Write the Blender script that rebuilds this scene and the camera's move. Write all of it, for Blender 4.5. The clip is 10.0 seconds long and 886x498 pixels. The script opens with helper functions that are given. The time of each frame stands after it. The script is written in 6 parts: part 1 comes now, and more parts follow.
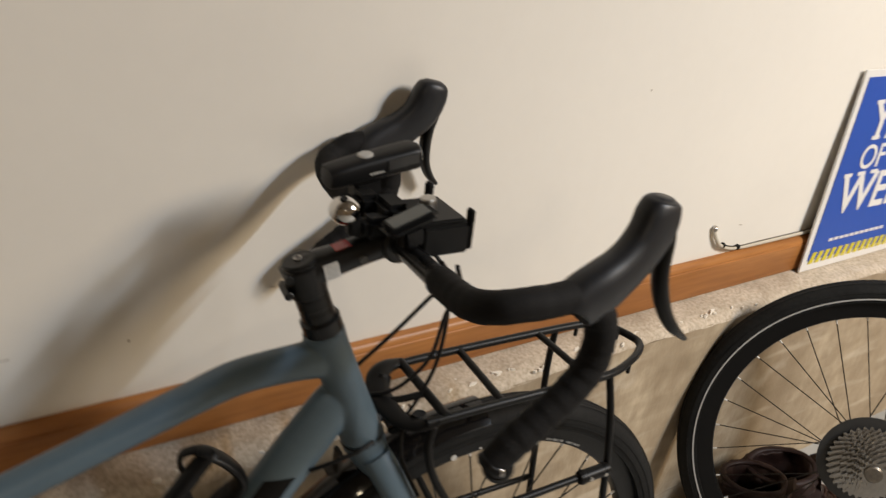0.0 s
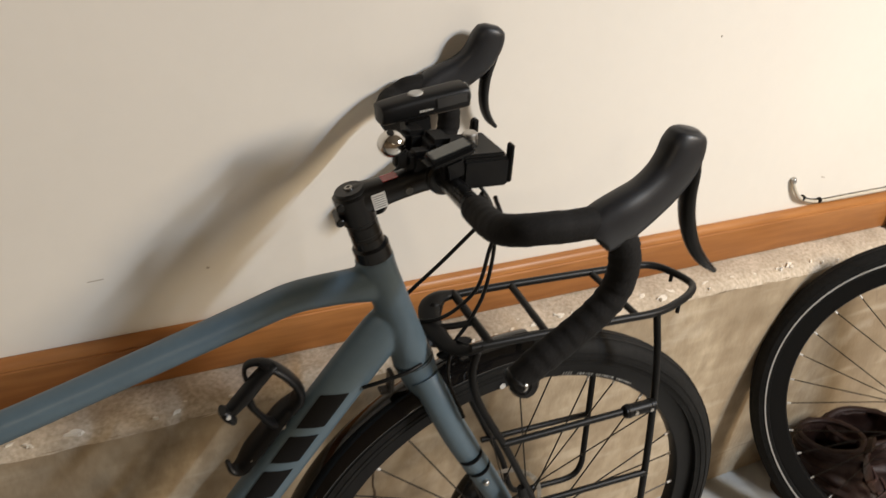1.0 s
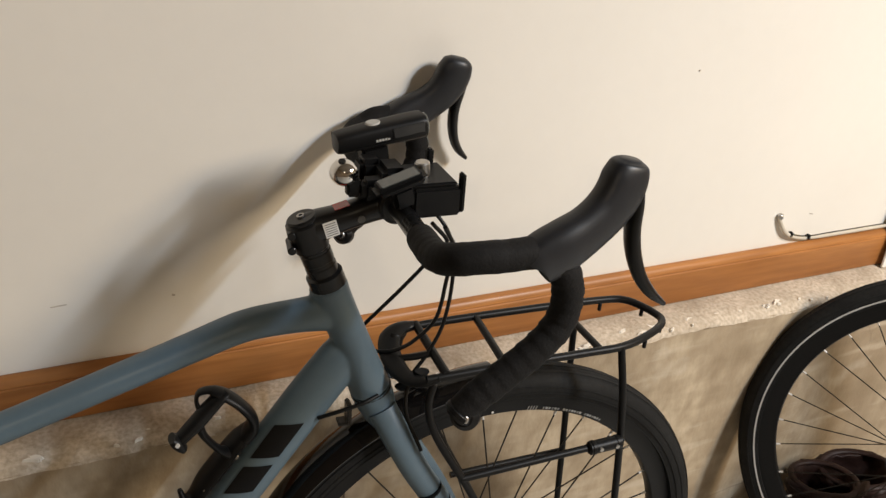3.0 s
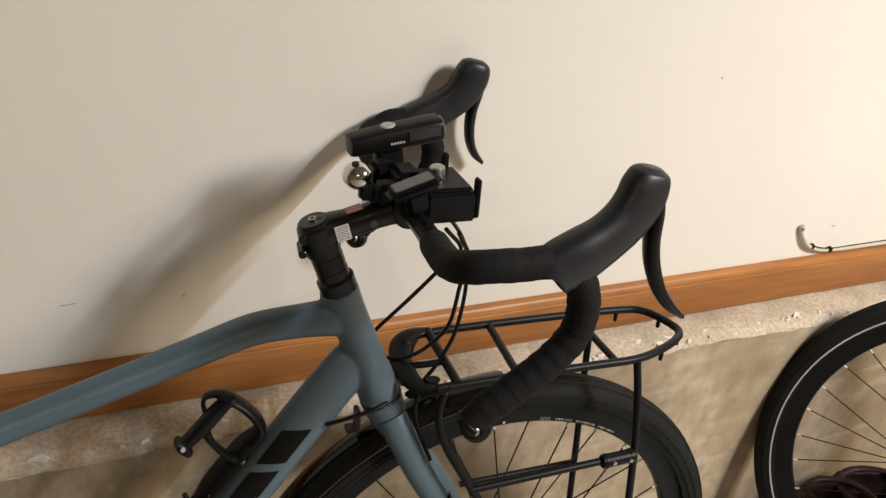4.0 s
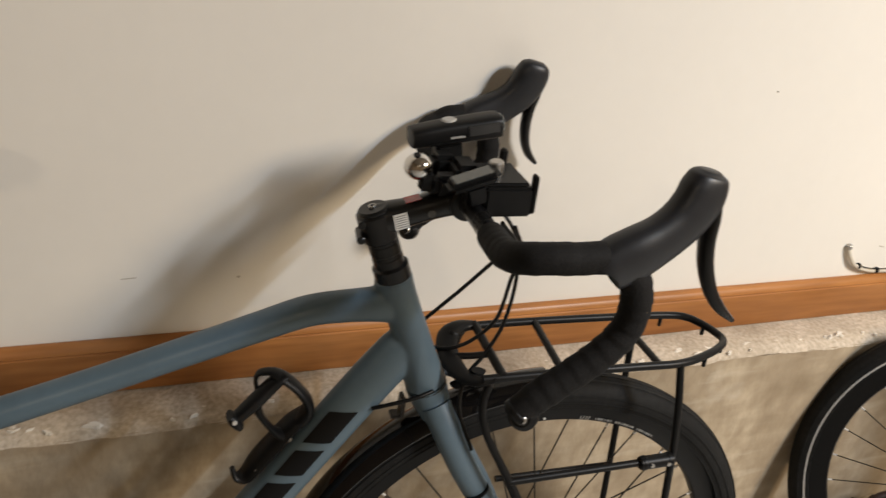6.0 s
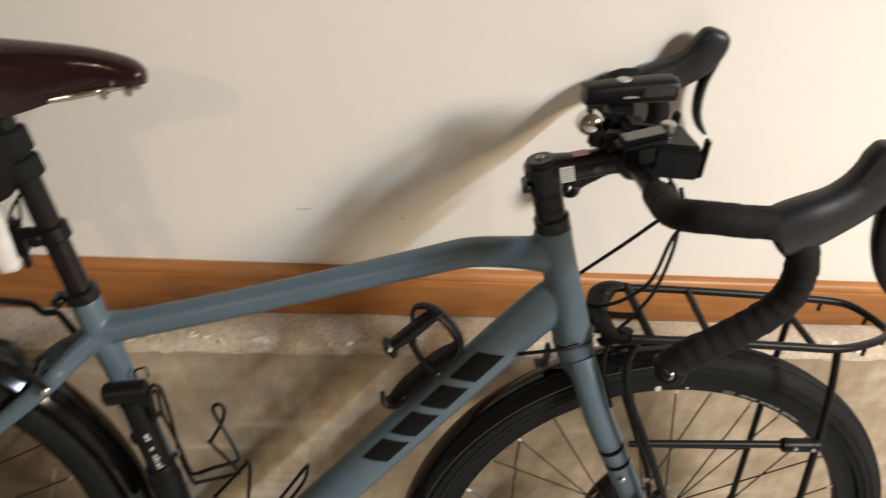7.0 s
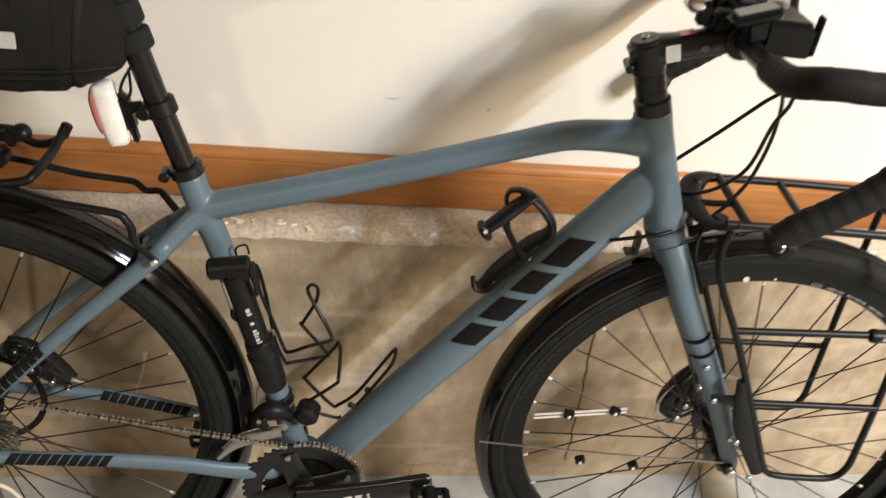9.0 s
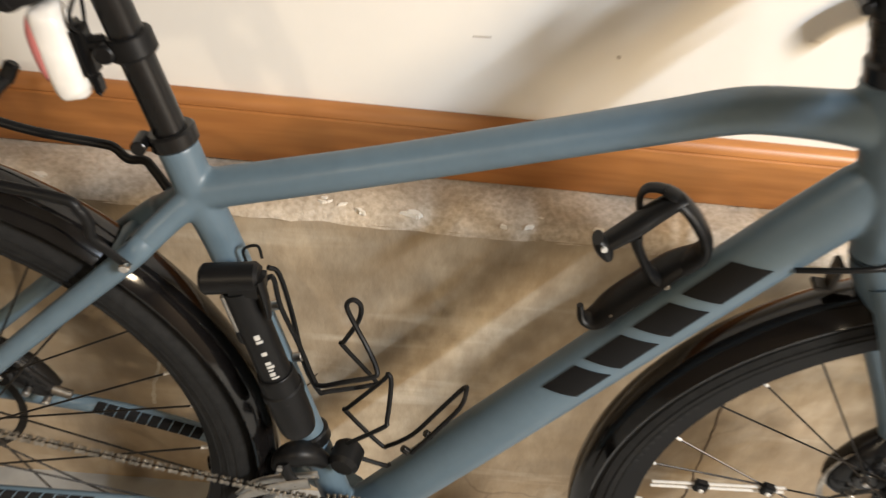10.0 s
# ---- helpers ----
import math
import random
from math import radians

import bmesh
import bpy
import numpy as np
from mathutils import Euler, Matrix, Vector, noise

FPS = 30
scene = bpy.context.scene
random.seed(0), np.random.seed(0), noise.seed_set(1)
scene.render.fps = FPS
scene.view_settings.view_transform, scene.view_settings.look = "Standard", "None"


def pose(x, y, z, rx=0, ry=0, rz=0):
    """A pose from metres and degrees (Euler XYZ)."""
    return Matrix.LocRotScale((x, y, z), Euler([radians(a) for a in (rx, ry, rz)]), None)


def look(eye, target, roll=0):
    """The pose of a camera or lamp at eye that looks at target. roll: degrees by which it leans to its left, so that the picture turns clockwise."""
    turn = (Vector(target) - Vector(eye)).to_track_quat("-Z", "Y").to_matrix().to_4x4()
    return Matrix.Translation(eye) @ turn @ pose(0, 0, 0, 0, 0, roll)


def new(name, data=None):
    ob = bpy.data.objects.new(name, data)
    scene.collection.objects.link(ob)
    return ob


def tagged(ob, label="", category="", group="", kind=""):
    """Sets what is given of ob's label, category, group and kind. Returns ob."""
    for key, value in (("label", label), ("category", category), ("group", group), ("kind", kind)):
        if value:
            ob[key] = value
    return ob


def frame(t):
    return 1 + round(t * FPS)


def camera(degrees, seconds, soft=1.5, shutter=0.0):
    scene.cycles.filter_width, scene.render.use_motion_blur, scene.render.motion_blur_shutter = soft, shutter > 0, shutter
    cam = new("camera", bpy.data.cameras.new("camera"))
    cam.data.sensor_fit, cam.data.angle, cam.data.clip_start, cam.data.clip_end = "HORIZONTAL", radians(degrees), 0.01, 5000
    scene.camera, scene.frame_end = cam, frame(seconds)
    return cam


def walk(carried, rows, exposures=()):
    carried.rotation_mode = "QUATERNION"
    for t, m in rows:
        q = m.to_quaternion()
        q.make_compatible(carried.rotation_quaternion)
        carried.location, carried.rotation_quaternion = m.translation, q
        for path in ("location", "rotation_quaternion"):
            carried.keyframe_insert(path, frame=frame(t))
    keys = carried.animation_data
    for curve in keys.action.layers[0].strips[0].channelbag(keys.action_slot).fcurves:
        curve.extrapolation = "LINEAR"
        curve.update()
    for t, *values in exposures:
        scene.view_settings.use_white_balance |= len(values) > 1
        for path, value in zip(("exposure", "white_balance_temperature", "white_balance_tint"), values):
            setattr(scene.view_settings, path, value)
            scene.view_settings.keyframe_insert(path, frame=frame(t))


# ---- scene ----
cam = camera(55.6, 10.0, soft=1.4, shutter=0.6)
PATH = [
    (0, (-0.122, -0.910, 1.414), (0.957, 0.493, 0.483), 9.2),
    (0.2, (-0.062, -0.949, 1.415), (0.952, 0.537, 0.432), 9.6),
    (0.5, (-0.037, -0.987, 1.407), (0.826, 0.53, 0.429), 7.8),
    (1, (-0.091, -1.004, 1.417), (0.751, 0.488, 0.384), 6.3),
    (1.2, (-0.115, -1.007, 1.416), (0.789, 0.497, 0.356), 6.5),
    (1.5, (-0.128, -1.003, 1.408), (0.806, 0.429, 0.37), 5.0),
    (2, (-0.096, -1.034, 1.416), (0.815, 0.432, 0.405), 5.1),
    (2.5, (-0.043, -1.041, 1.418), (0.809, 0.485, 0.447), 5.5),
    (4, (-0.01, -1.019, 1.41), (0.766, 0.553, 0.447), 6.7),
    (4.5, (-0.01, -1.025, 1.41), (0.786, 0.551, 0.471), 7.4),
    (5, (-0.011, -1.03, 1.408), (0.788, 0.545, 0.469), 7.8),
    (5.2, (-0.012, -1.031, 1.406), (0.779, 0.547, 0.465), 7.8),
    (6.5, (-0.065, -1.046, 1.402), (0.515, 0.588, 0.405), 9.1),
    (7, (-0.073, -1.076, 1.391), (0.307, 0.582, 0.338), 9.0),
    (7.2, (-0.064, -1.102, 1.387), (0.237, 0.608, 0.298), 9.0),
    (7.5, (-0.054, -1.143, 1.391), (0.145, 0.528, 0.311), 8.5),
    (7.7, (-0.066, -1.154, 1.386), (0.112, 0.553, 0.264), 8.4),
    (8, (-0.099, -1.164, 1.385), (0.107, 0.488, 0.277), 8.4),
    (8.5, (-0.161, -1.157, 1.368), (0.166, 0.467, 0.248), 10.0),
    (9, (-0.154, -1.112, 1.330), (0.164, 0.468, 0.146), 9.1),
    (9.3, (-0.105, -1.035, 1.309), (0.092, 0.551, 0.025), 8.4),
    (9.5, (-0.078, -0.964, 1.287), (0.036, 0.569, 0.007), 7.4),
    (9.8, (-0.093, -0.863, 1.233), (-0.009, 0.678, -0.116), 7.3),
    (10, (-0.098, -0.794, 1.191), (-0.015, 0.681, -0.157), 7.3),
]
walk(cam, [(t, look(eye, target, roll)) for t, eye, target, roll in PATH], exposures=[(0.0, -0.20), (0.5, -0.04), (1.0, 0.08), (1.5, -0.04), (2.0, 0.09), (2.5, 0.04), (4.0, 0.04), (4.5, -0.06), (5.2, -0.02), (6.5, 0.05), (7.2, 0.51), (8.5, 0.77), (10.0, 1.02)])


# ---- dimensions of the place ----
FLOOR = 0.010        # floor level
TRIM_LO, TRIM_HI = 0.590, 0.673
LEDGE_Z, FACE_Y = 0.586, -0.086
CEIL = 2.80
X0, X1, Y0 = -2.6, 3.9, -4.6

# ---- world and lamps ----
world = bpy.data.worlds.new("world")
scene.world = world
world.use_nodes = True
world.node_tree.nodes["Background"].inputs[0].default_value = (0.9, 0.8, 0.68, 1)
world.node_tree.nodes["Background"].inputs[1].default_value = 0.02

# position, power, size across and along, tint
LAMPS = [((2.35, -2.34, CEIL - 0.10), 127.0, (0.70, 0.98), (1.0, 0.79, 0.535)), ((1.90, -2.05, CEIL - 0.10), 81.0, (0.08, 0.86), (0.80, 0.94, 1.12)),
         ((-1.62, -3.40, CEIL - 0.10), 25.0, (0.20, 0.18), (1.0, 0.82, 0.58))]


# ---- materials ----
def material(name, colour, rough=0.5, metal=0.0, grain=60.0, amount=0.12, blotch=4.0, blotch_amount=0.15,
             bump=0.0, bump_scale=200.0, coat=0.0, stretch=None, dark=None, rough_var=0.0, spec=0.5):
    """Principled surface with colour variation at two scales and fine relief."""
    m = bpy.data.materials.new(name)
    m.use_nodes = True
    nt = m.node_tree
    n, l = nt.nodes, nt.links
    b = n["Principled BSDF"]
    b.inputs["Roughness"].default_value = rough
    b.inputs["Metallic"].default_value = metal
    b.inputs["Coat Weight"].default_value = coat
    b.inputs["Specular IOR Level"].default_value = spec
    b.inputs["Coat Roughness"].default_value = 0.08
    tc = n.new("ShaderNodeTexCoord")
    src = tc.outputs["Object"]
    if stretch:
        mp = n.new("ShaderNodeMapping")
        mp.inputs["Scale"].default_value = stretch
        l.new(src, mp.inputs["Vector"])
        src = mp.outputs["Vector"]

    def nz(scale, detail=4.0):
        t = n.new("ShaderNodeTexNoise")
        t.inputs["Scale"].default_value = scale
        t.inputs["Detail"].default_value = detail
        l.new(src, t.inputs["Vector"])
        return t.outputs["Fac"]

    dk = dark or tuple(c * 0.45 for c in colour)

    def mixer(fac, lo, hi, a_sock, b_col):
        r = n.new("ShaderNodeMapRange")
        r.inputs["From Min"].default_value, r.inputs["From Max"].default_value = 0.3, 0.7
        r.inputs["To Min"].default_value, r.inputs["To Max"].default_value = lo, hi
        l.new(fac, r.inputs["Value"])
        x = n.new("ShaderNodeMix")
        x.data_type = "RGBA"
        l.new(r.outputs["Result"], x.inputs["Factor"])
        if isinstance(a_sock, tuple):
            x.inputs["A"].default_value = (*a_sock, 1)
        else:
            l.new(a_sock, x.inputs["A"])
        x.inputs["B"].default_value = (*b_col, 1)
        return x.outputs["Result"]

    f1, f2 = nz(blotch, 5.0), nz(grain, 3.0)
    c1 = mixer(f1, 0.0, blotch_amount * 2, colour, dk)
    c2 = mixer(f2, 0.0, amount * 2, c1, dk)
    l.new(c2, b.inputs["Base Color"])
    if rough_var:
        r = n.new("ShaderNodeMapRange")
        r.inputs["From Min"].default_value, r.inputs["From Max"].default_value = 0.3, 0.7
        r.inputs["To Min"].default_value, r.inputs["To Max"].default_value = max(0.02, rough - rough_var), min(1, rough + rough_var)
        l.new(f1, r.inputs["Value"])
        l.new(r.outputs["Result"], b.inputs["Roughness"])
    if bump:
        bp = n.new("ShaderNodeBump")
        bp.inputs["Strength"].default_value = bump
        bp.inputs["Distance"].default_value = 0.002
        l.new(nz(bump_scale, 6.0), bp.inputs["Height"])
        l.new(bp.outputs["Normal"], b.inputs["Normal"])
    return m


def concrete_material():
    """Trowelled concrete: cloudy stains, slanting trowel streaks, hairline cracks and pale smears."""
    m = material("trowelled concrete", (0.52, 0.425, 0.30), 0.85, grain=42, amount=0.30, blotch=5.2, blotch_amount=0.46, stretch=(1.0, 1.0, 0.6), bump=0.5,
                 bump_scale=130, dark=(0.25, 0.185, 0.115))
    nt = m.node_tree
    n, l = nt.nodes, nt.links
    b = n["Principled BSDF"]
    base_col = b.inputs["Base Color"].links[0].from_socket
    tc = n.new("ShaderNodeTexCoord")

    def noise_tex(scale, detail, vec):
        t = n.new("ShaderNodeTexNoise")
        t.inputs["Scale"].default_value, t.inputs["Detail"].default_value = scale, detail
        l.new(vec, t.inputs["Vector"])
        return t

    def ramp(sock, lo, hi, a, z):
        r = n.new("ShaderNodeMapRange")
        for key, val in (("From Min", lo), ("From Max", hi), ("To Min", a), ("To Max", z)):
            r.inputs[key].default_value = val
        l.new(sock, r.inputs["Value"])
        return r.outputs["Result"]

    def times(a, c):
        t = n.new("ShaderNodeMath")
        t.operation = "MULTIPLY"
        l.new(a, t.inputs[0])
        l.new(c, t.inputs[1])
        return t.outputs[0]

    def over(col, fac, tint):
        x = n.new("ShaderNodeMix")
        x.data_type = "RGBA"
        l.new(fac, x.inputs["Factor"])
        l.new(col, x.inputs["A"])
        x.inputs["B"].default_value = (*tint, 1)
        return x.outputs["Result"]

    # slanting trowel streaks
    mp = n.new("ShaderNodeMapping")
    mp.inputs["Rotation"].default_value = (0, radians(38), 0)
    mp.inputs["Scale"].default_value = (1.2, 1.0, 7.0)
    l.new(tc.outputs["Object"], mp.inputs["Vector"])
    streak = noise_tex(3.0, 4, mp.outputs["Vector"]).outputs["Fac"]
    col = over(base_col, ramp(streak, 0.54, 0.72, 0.0, 0.38), (0.22, 0.165, 0.10))
    col = over(col, ramp(streak, 0.42, 0.28, 0.0, 0.45), (0.62, 0.54, 0.42))
    # cracks, broken up so that only some stretches show
    warp = noise_tex(5.0, 5, tc.outputs["Object"])
    add = n.new("ShaderNodeVectorMath")
    add.operation = "MULTIPLY_ADD"
    l.new(warp.outputs["Color"], add.inputs[0])
    add.inputs[1].default_value = (0.16, 0.16, 0.16)
    l.new(tc.outputs["Object"], add.inputs[2])
    vo = n.new("ShaderNodeTexVoronoi")
    vo.feature = "DISTANCE_TO_EDGE"
    vo.inputs["Scale"].default_value = 1.6
    l.new(add.outputs["Vector"], vo.inputs["Vector"])
    some = ramp(noise_tex(2.3, 2, tc.outputs["Object"]).outputs["Fac"], 0.48, 0.60, 0.0, 0.45)
    col = over(col, times(ramp(vo.outputs["Distance"], 0.0, 0.007, 1.0, 0.0), some), (0.12, 0.085, 0.055))
    # pale lime smears
    smear = ramp(noise_tex(9.0, 6, tc.outputs["Object"]).outputs["Fac"], 0.63, 0.74, 0.0, 0.26)
    col = over(col, smear, (0.66, 0.60, 0.50))
    l.new(col, b.inputs["Base Color"])
    return m


PLASTER = material("painted plaster", (0.80, 0.76, 0.69), 0.62, grain=35, amount=0.014, blotch=1.7, blotch_amount=0.05, bump=0.10, bump_scale=45)
# walls out of view: tone chosen to hold down and warm the bounced light
UNSEEN_WALL = material("unseen wall brown", (0.21, 0.158, 0.108), 0.8)
SCUFF = material("scuff mark", (0.56, 0.50, 0.43), 0.8)
WOOD = material("varnished wood", (0.47, 0.20, 0.058), 0.46, grain=60, amount=0.26, blotch=7, blotch_amount=0.40, bump=0.08,
                bump_scale=60, stretch=(0.13, 1, 1.6), dark=(0.20, 0.070, 0.018), coat=0.0, rough_var=0.08, spec=0.35)
CONCRETE = concrete_material()
ROUGH_CONCRETE = material("broken concrete", (0.68, 0.585, 0.47), 0.95, grain=150, amount=0.36, blotch=14, blotch_amount=0.28, bump=1.0,
                          bump_scale=150, dark=(0.31, 0.245, 0.17))
CRACK = material("dark crack", (0.15, 0.11, 0.075), 0.95)
SEAM = material("pale lime streak", (0.60, 0.52, 0.40), 0.9, grain=60, amount=0.3)
LIME = material("white mortar", (0.84, 0.78, 0.68), 0.9, amount=0.05, blotch_amount=0.06, bump=0.4)
FLOOR_PAINT = material("grey painted concrete floor", (0.40, 0.40, 0.385), 0.55, grain=40, amount=0.12, blotch=5, blotch_amount=0.22, bump=0.2, bump_scale=90)
# ceiling out of view: tone chosen for how much light it bounces
CEILING = material("unseen ceiling tone", (0.34, 0.30, 0.25), 0.8)
FRAME = material("slate blue paint", (0.092, 0.136, 0.170), 0.40, grain=90, amount=0.06, blotch=9, blotch_amount=0.10, rough_var=0.06, spec=0.45)
DECAL = material("black decal", (0.006, 0.006, 0.0065), 0.6, spec=0.15)
BLACK_METAL = material("black anodised metal", (0.006, 0.006, 0.0062), 0.29, grain=120, amount=0.2, rough_var=0.08, spec=0.38)
BLACK_SATIN = material("black powder coat", (0.006, 0.006, 0.0062), 0.42, grain=200, amount=0.2, bump=0.08, bump_scale=500, spec=0.2)
PLASTIC = material("black plastic", (0.006, 0.006, 0.0062), 0.42, grain=100, amount=0.2, rough_var=0.08, spec=0.2)
GLOSS_PLASTIC = material("gloss black fender plastic", (0.006, 0.0055, 0.0055), 0.09, grain=30, amount=0.2, rough_var=0.03, spec=0.4)
RUBBER = material("tyre rubber", (0.0165, 0.0165, 0.0160), 0.72, grain=120, amount=0.3, blotch=14, blotch_amount=0.3, bump=0.35, bump_scale=320, dark=(0.006, 0.006, 0.006), spec=0.15)
HOOD = material("hood rubber", (0.014, 0.015, 0.018), 0.42, grain=160, amount=0.15, bump=0.06, bump_scale=700, spec=0.4)
TAPE = material("cork bar tape", (0.009, 0.0085, 0.0085), 0.75, grain=300, amount=0.3, bump=0.35, bump_scale=380, spec=0.2)
CHROME = material("polished chrome", (0.78, 0.76, 0.73), 0.10, 1.0, rough_var=0.05)
STEEL = material("brushed steel", (0.52, 0.50, 0.47), 0.34, 1.0, grain=90, amount=0.2)
DULL_STEEL = material("oily steel", (0.30, 0.27, 0.23), 0.42, 1.0, grain=90, amount=0.4)
CHAIN_STEEL = material("chain steel", (0.52, 0.48, 0.42), 0.34, 1.0, grain=90, amount=0.5)
ALUMINIUM = material("bright aluminium", (0.80, 0.78, 0.74), 0.42, 0.35, grain=120, amount=0.08)
SPOKE = material("dark spoke steel", (0.045, 0.040, 0.035), 0.36, 0.9)
LEATHER = material("burgundy saddle leather", (0.046, 0.0145, 0.0135), 0.22, grain=60, amount=0.25, blotch=12, blotch_amount=0.3, bump=0.06,
                   bump_scale=220, coat=0.7, dark=(0.016, 0.006, 0.006), rough_var=0.1)
FABRIC = material("black cordura", (0.0135, 0.0120, 0.0120), 0.9, grain=500, amount=0.4, bump=0.6, bump_scale=900, spec=0.2)
WEBBING = material("black webbing", (0.0055, 0.0055, 0.0055), 0.7, grain=300, amount=0.3, bump=0.3, bump_scale=600, spec=0.25)
REFLECT = material("grey reflective tape", (0.50, 0.49, 0.46), 0.5, grain=200, amount=0.15)
STRIPE = material("reflective sidewall line", (0.50, 0.49, 0.47), 0.5)
WHITE = material("white plastic", (0.80, 0.77, 0.72), 0.3)
OLIVE = material("olive canvas", (0.17, 0.150, 0.085), 0.9, grain=300, amount=0.2, bump=0.3, bump_scale=600)
VELCRO = material("dark grey hook tape", (0.013, 0.0145, 0.0145), 0.85, grain=300, amount=0.3, bump=0.4, bump_scale=700, spec=0.2)
RED = material("red plastic lens", (0.42, 0.03, 0.03), 0.2, coat=0.4)
PALE_RED = material("pale red clear plastic", (0.46, 0.15, 0.14), 0.2, coat=0.4)
RIM_PRINT = material("grey rim lettering", (0.30, 0.295, 0.28), 0.5)
TYRE_PRINT = material("faint moulded tyre lettering", (0.020, 0.020, 0.020), 0.6, spec=0.2)
STITCH = material("dull stitching", (0.085, 0.042, 0.036), 0.7)
DARK_GREY = material("dark grey plastic", (0.028, 0.028, 0.028), 0.4)
LABEL = material("white printed label", (0.66, 0.65, 0.62), 0.5)
GREY = material("grey plastic", (0.10, 0.10, 0.095), 0.4)
SCREEN = material("grey lcd screen", (0.075, 0.08, 0.075), 0.25, coat=0.5)
CABLE = material("cream cable", (0.62, 0.56, 0.46), 0.6)
BOOT = material("worn brown boot leather", (0.040, 0.0205, 0.0175), 0.52, spec=0.25, grain=60, amount=0.3, blotch=10, blotch_amount=0.4, bump=0.5, bump_scale=120, dark=(0.014, 0.007, 0.006))
BOOT_SOLE = material("dark boot sole", (0.035, 0.022, 0.016), 0.8)
LACE = material("dark red brown lace", (0.050, 0.019, 0.015), 0.8)
BLUE = material("blue printed corrugated plastic", (0.020, 0.082, 0.42), 0.42, blotch_amount=0.05, amount=0.03)
SIGN_WHITE = material("white sign border", (0.76, 0.74, 0.71), 0.5, blotch_amount=0.04, amount=0.03)
YELLOW = material("yellow print", (0.72, 0.60, 0.03), 0.5)

# ---- mesh helpers ----
def V(*a):
    return Vector(a)


def catmull(pts, steps):
    """Points of a smooth curve through pts (tuples of any length)."""
    p = [np.array(q, float) for q in pts]
    p = [2 * p[0] - p[1], *p, 2 * p[-1] - p[-2]]
    out = []
    for i in range(1, len(p) - 2):
        for k in range(steps):
            t = k / steps
            a, b, c, d = p[i - 1], p[i], p[i + 1], p[i + 2]
            out.append(0.5 * (2 * b + (c - a) * t + (2 * a - 5 * b + 4 * c - d) * t * t + (3 * b - a - 3 * c + d) * t ** 3))
    out.append(p[-2])
    return out


def sweep(bm, pts, radii, segs=12, steps=6, ref=(0, 1, 0), closed=False, power=1.0):
    """A tube along pts. radii: one radius, or one a point, each a number or (along ref, across)."""
    if not isinstance(radii, (list, tuple)) or (isinstance(radii, tuple)):
        radii = [radii] * len(pts)
    rr = [r if isinstance(r, tuple) else (r, r) for r in radii]
    full = [(*p, *r) for p, r in zip(pts, rr)]
    if closed:
        full = [*full, full[0]]
    line = catmull(full, steps) if steps > 1 else [np.array(f, float) for f in full]
    if closed:
        line = line[:-1]
    n = len(line)
    rings = []
    side = Vector(ref)
    for i in range(n):
        a = line[(i - 1) % n] if (closed or i > 0) else line[i]
        b = line[(i + 1) % n] if (closed or i < n - 1) else line[i]
        tan = Vector(b[:3] - a[:3])
        if tan.length < 1e-9:
            tan = Vector((1, 0, 0))
        tan.normalize()
        s = side - tan * side.dot(tan)
        if s.length < 1e-4:
            s = Vector((1, 0, 0)) - tan * tan.x
        s.normalize()
        side = s
        u = tan.cross(s)
        c = Vector(line[i][:3])
        ring = []
        for k in range(segs):
            ang = 2 * math.pi * k / segs
            ca, sa = math.cos(ang), math.sin(ang)
            ca = math.copysign(abs(ca) ** power, ca)
            sa = math.copysign(abs(sa) ** power, sa)
            ring.append(bm.verts.new(c + s * (line[i][3] * ca) + u * (line[i][4] * sa)))
        rings.append(ring)
    for i in range(n if closed else n - 1):
        a, b = rings[i], rings[(i + 1) % n]
        for k in range(segs):
            bm.faces.new((a[k], a[(k + 1) % segs], b[(k + 1) % segs], b[k]))
    if not closed:
        bm.faces.new(rings[0][::-1])
        bm.faces.new(rings[-1])
    return bm


def revolve(bm, profile, segs=64, axis="y", a0=0.0, a1=360.0, centre=(0, 0, 0)):
    """Turns a profile of (radius, along) about an axis; a closed profile ring. Angles in degrees from +x towards +z (axis y)."""
    whole = abs(a1 - a0) >= 359.9
    n = segs if whole else segs + 1
    rings = []
    for i in range(n):
        ang = radians(a0 + (a1 - a0) * i / segs)
        ca, sa = math.cos(ang), math.sin(ang)
        ring = []
        for r, h in profile:
            if axis == "y":
                p = (r * ca, h, r * sa)
            elif axis == "z":
                p = (r * ca, r * sa, h)
            else:
                p = (h, r * ca, r * sa)
            ring.append(bm.verts.new(Vector(centre) + Vector(p)))
        rings.append(ring)
    m = len(profile)
    for i in range(n if whole else n - 1):
        a, b = rings[i], rings[(i + 1) % n]
        for k in range(m):
            bm.faces.new((a[k], b[k], b[(k + 1) % m], a[(k + 1) % m]))
    if not whole:
        bm.faces.new(rings[0])
        bm.faces.new(rings[-1][::-1])
    return bm


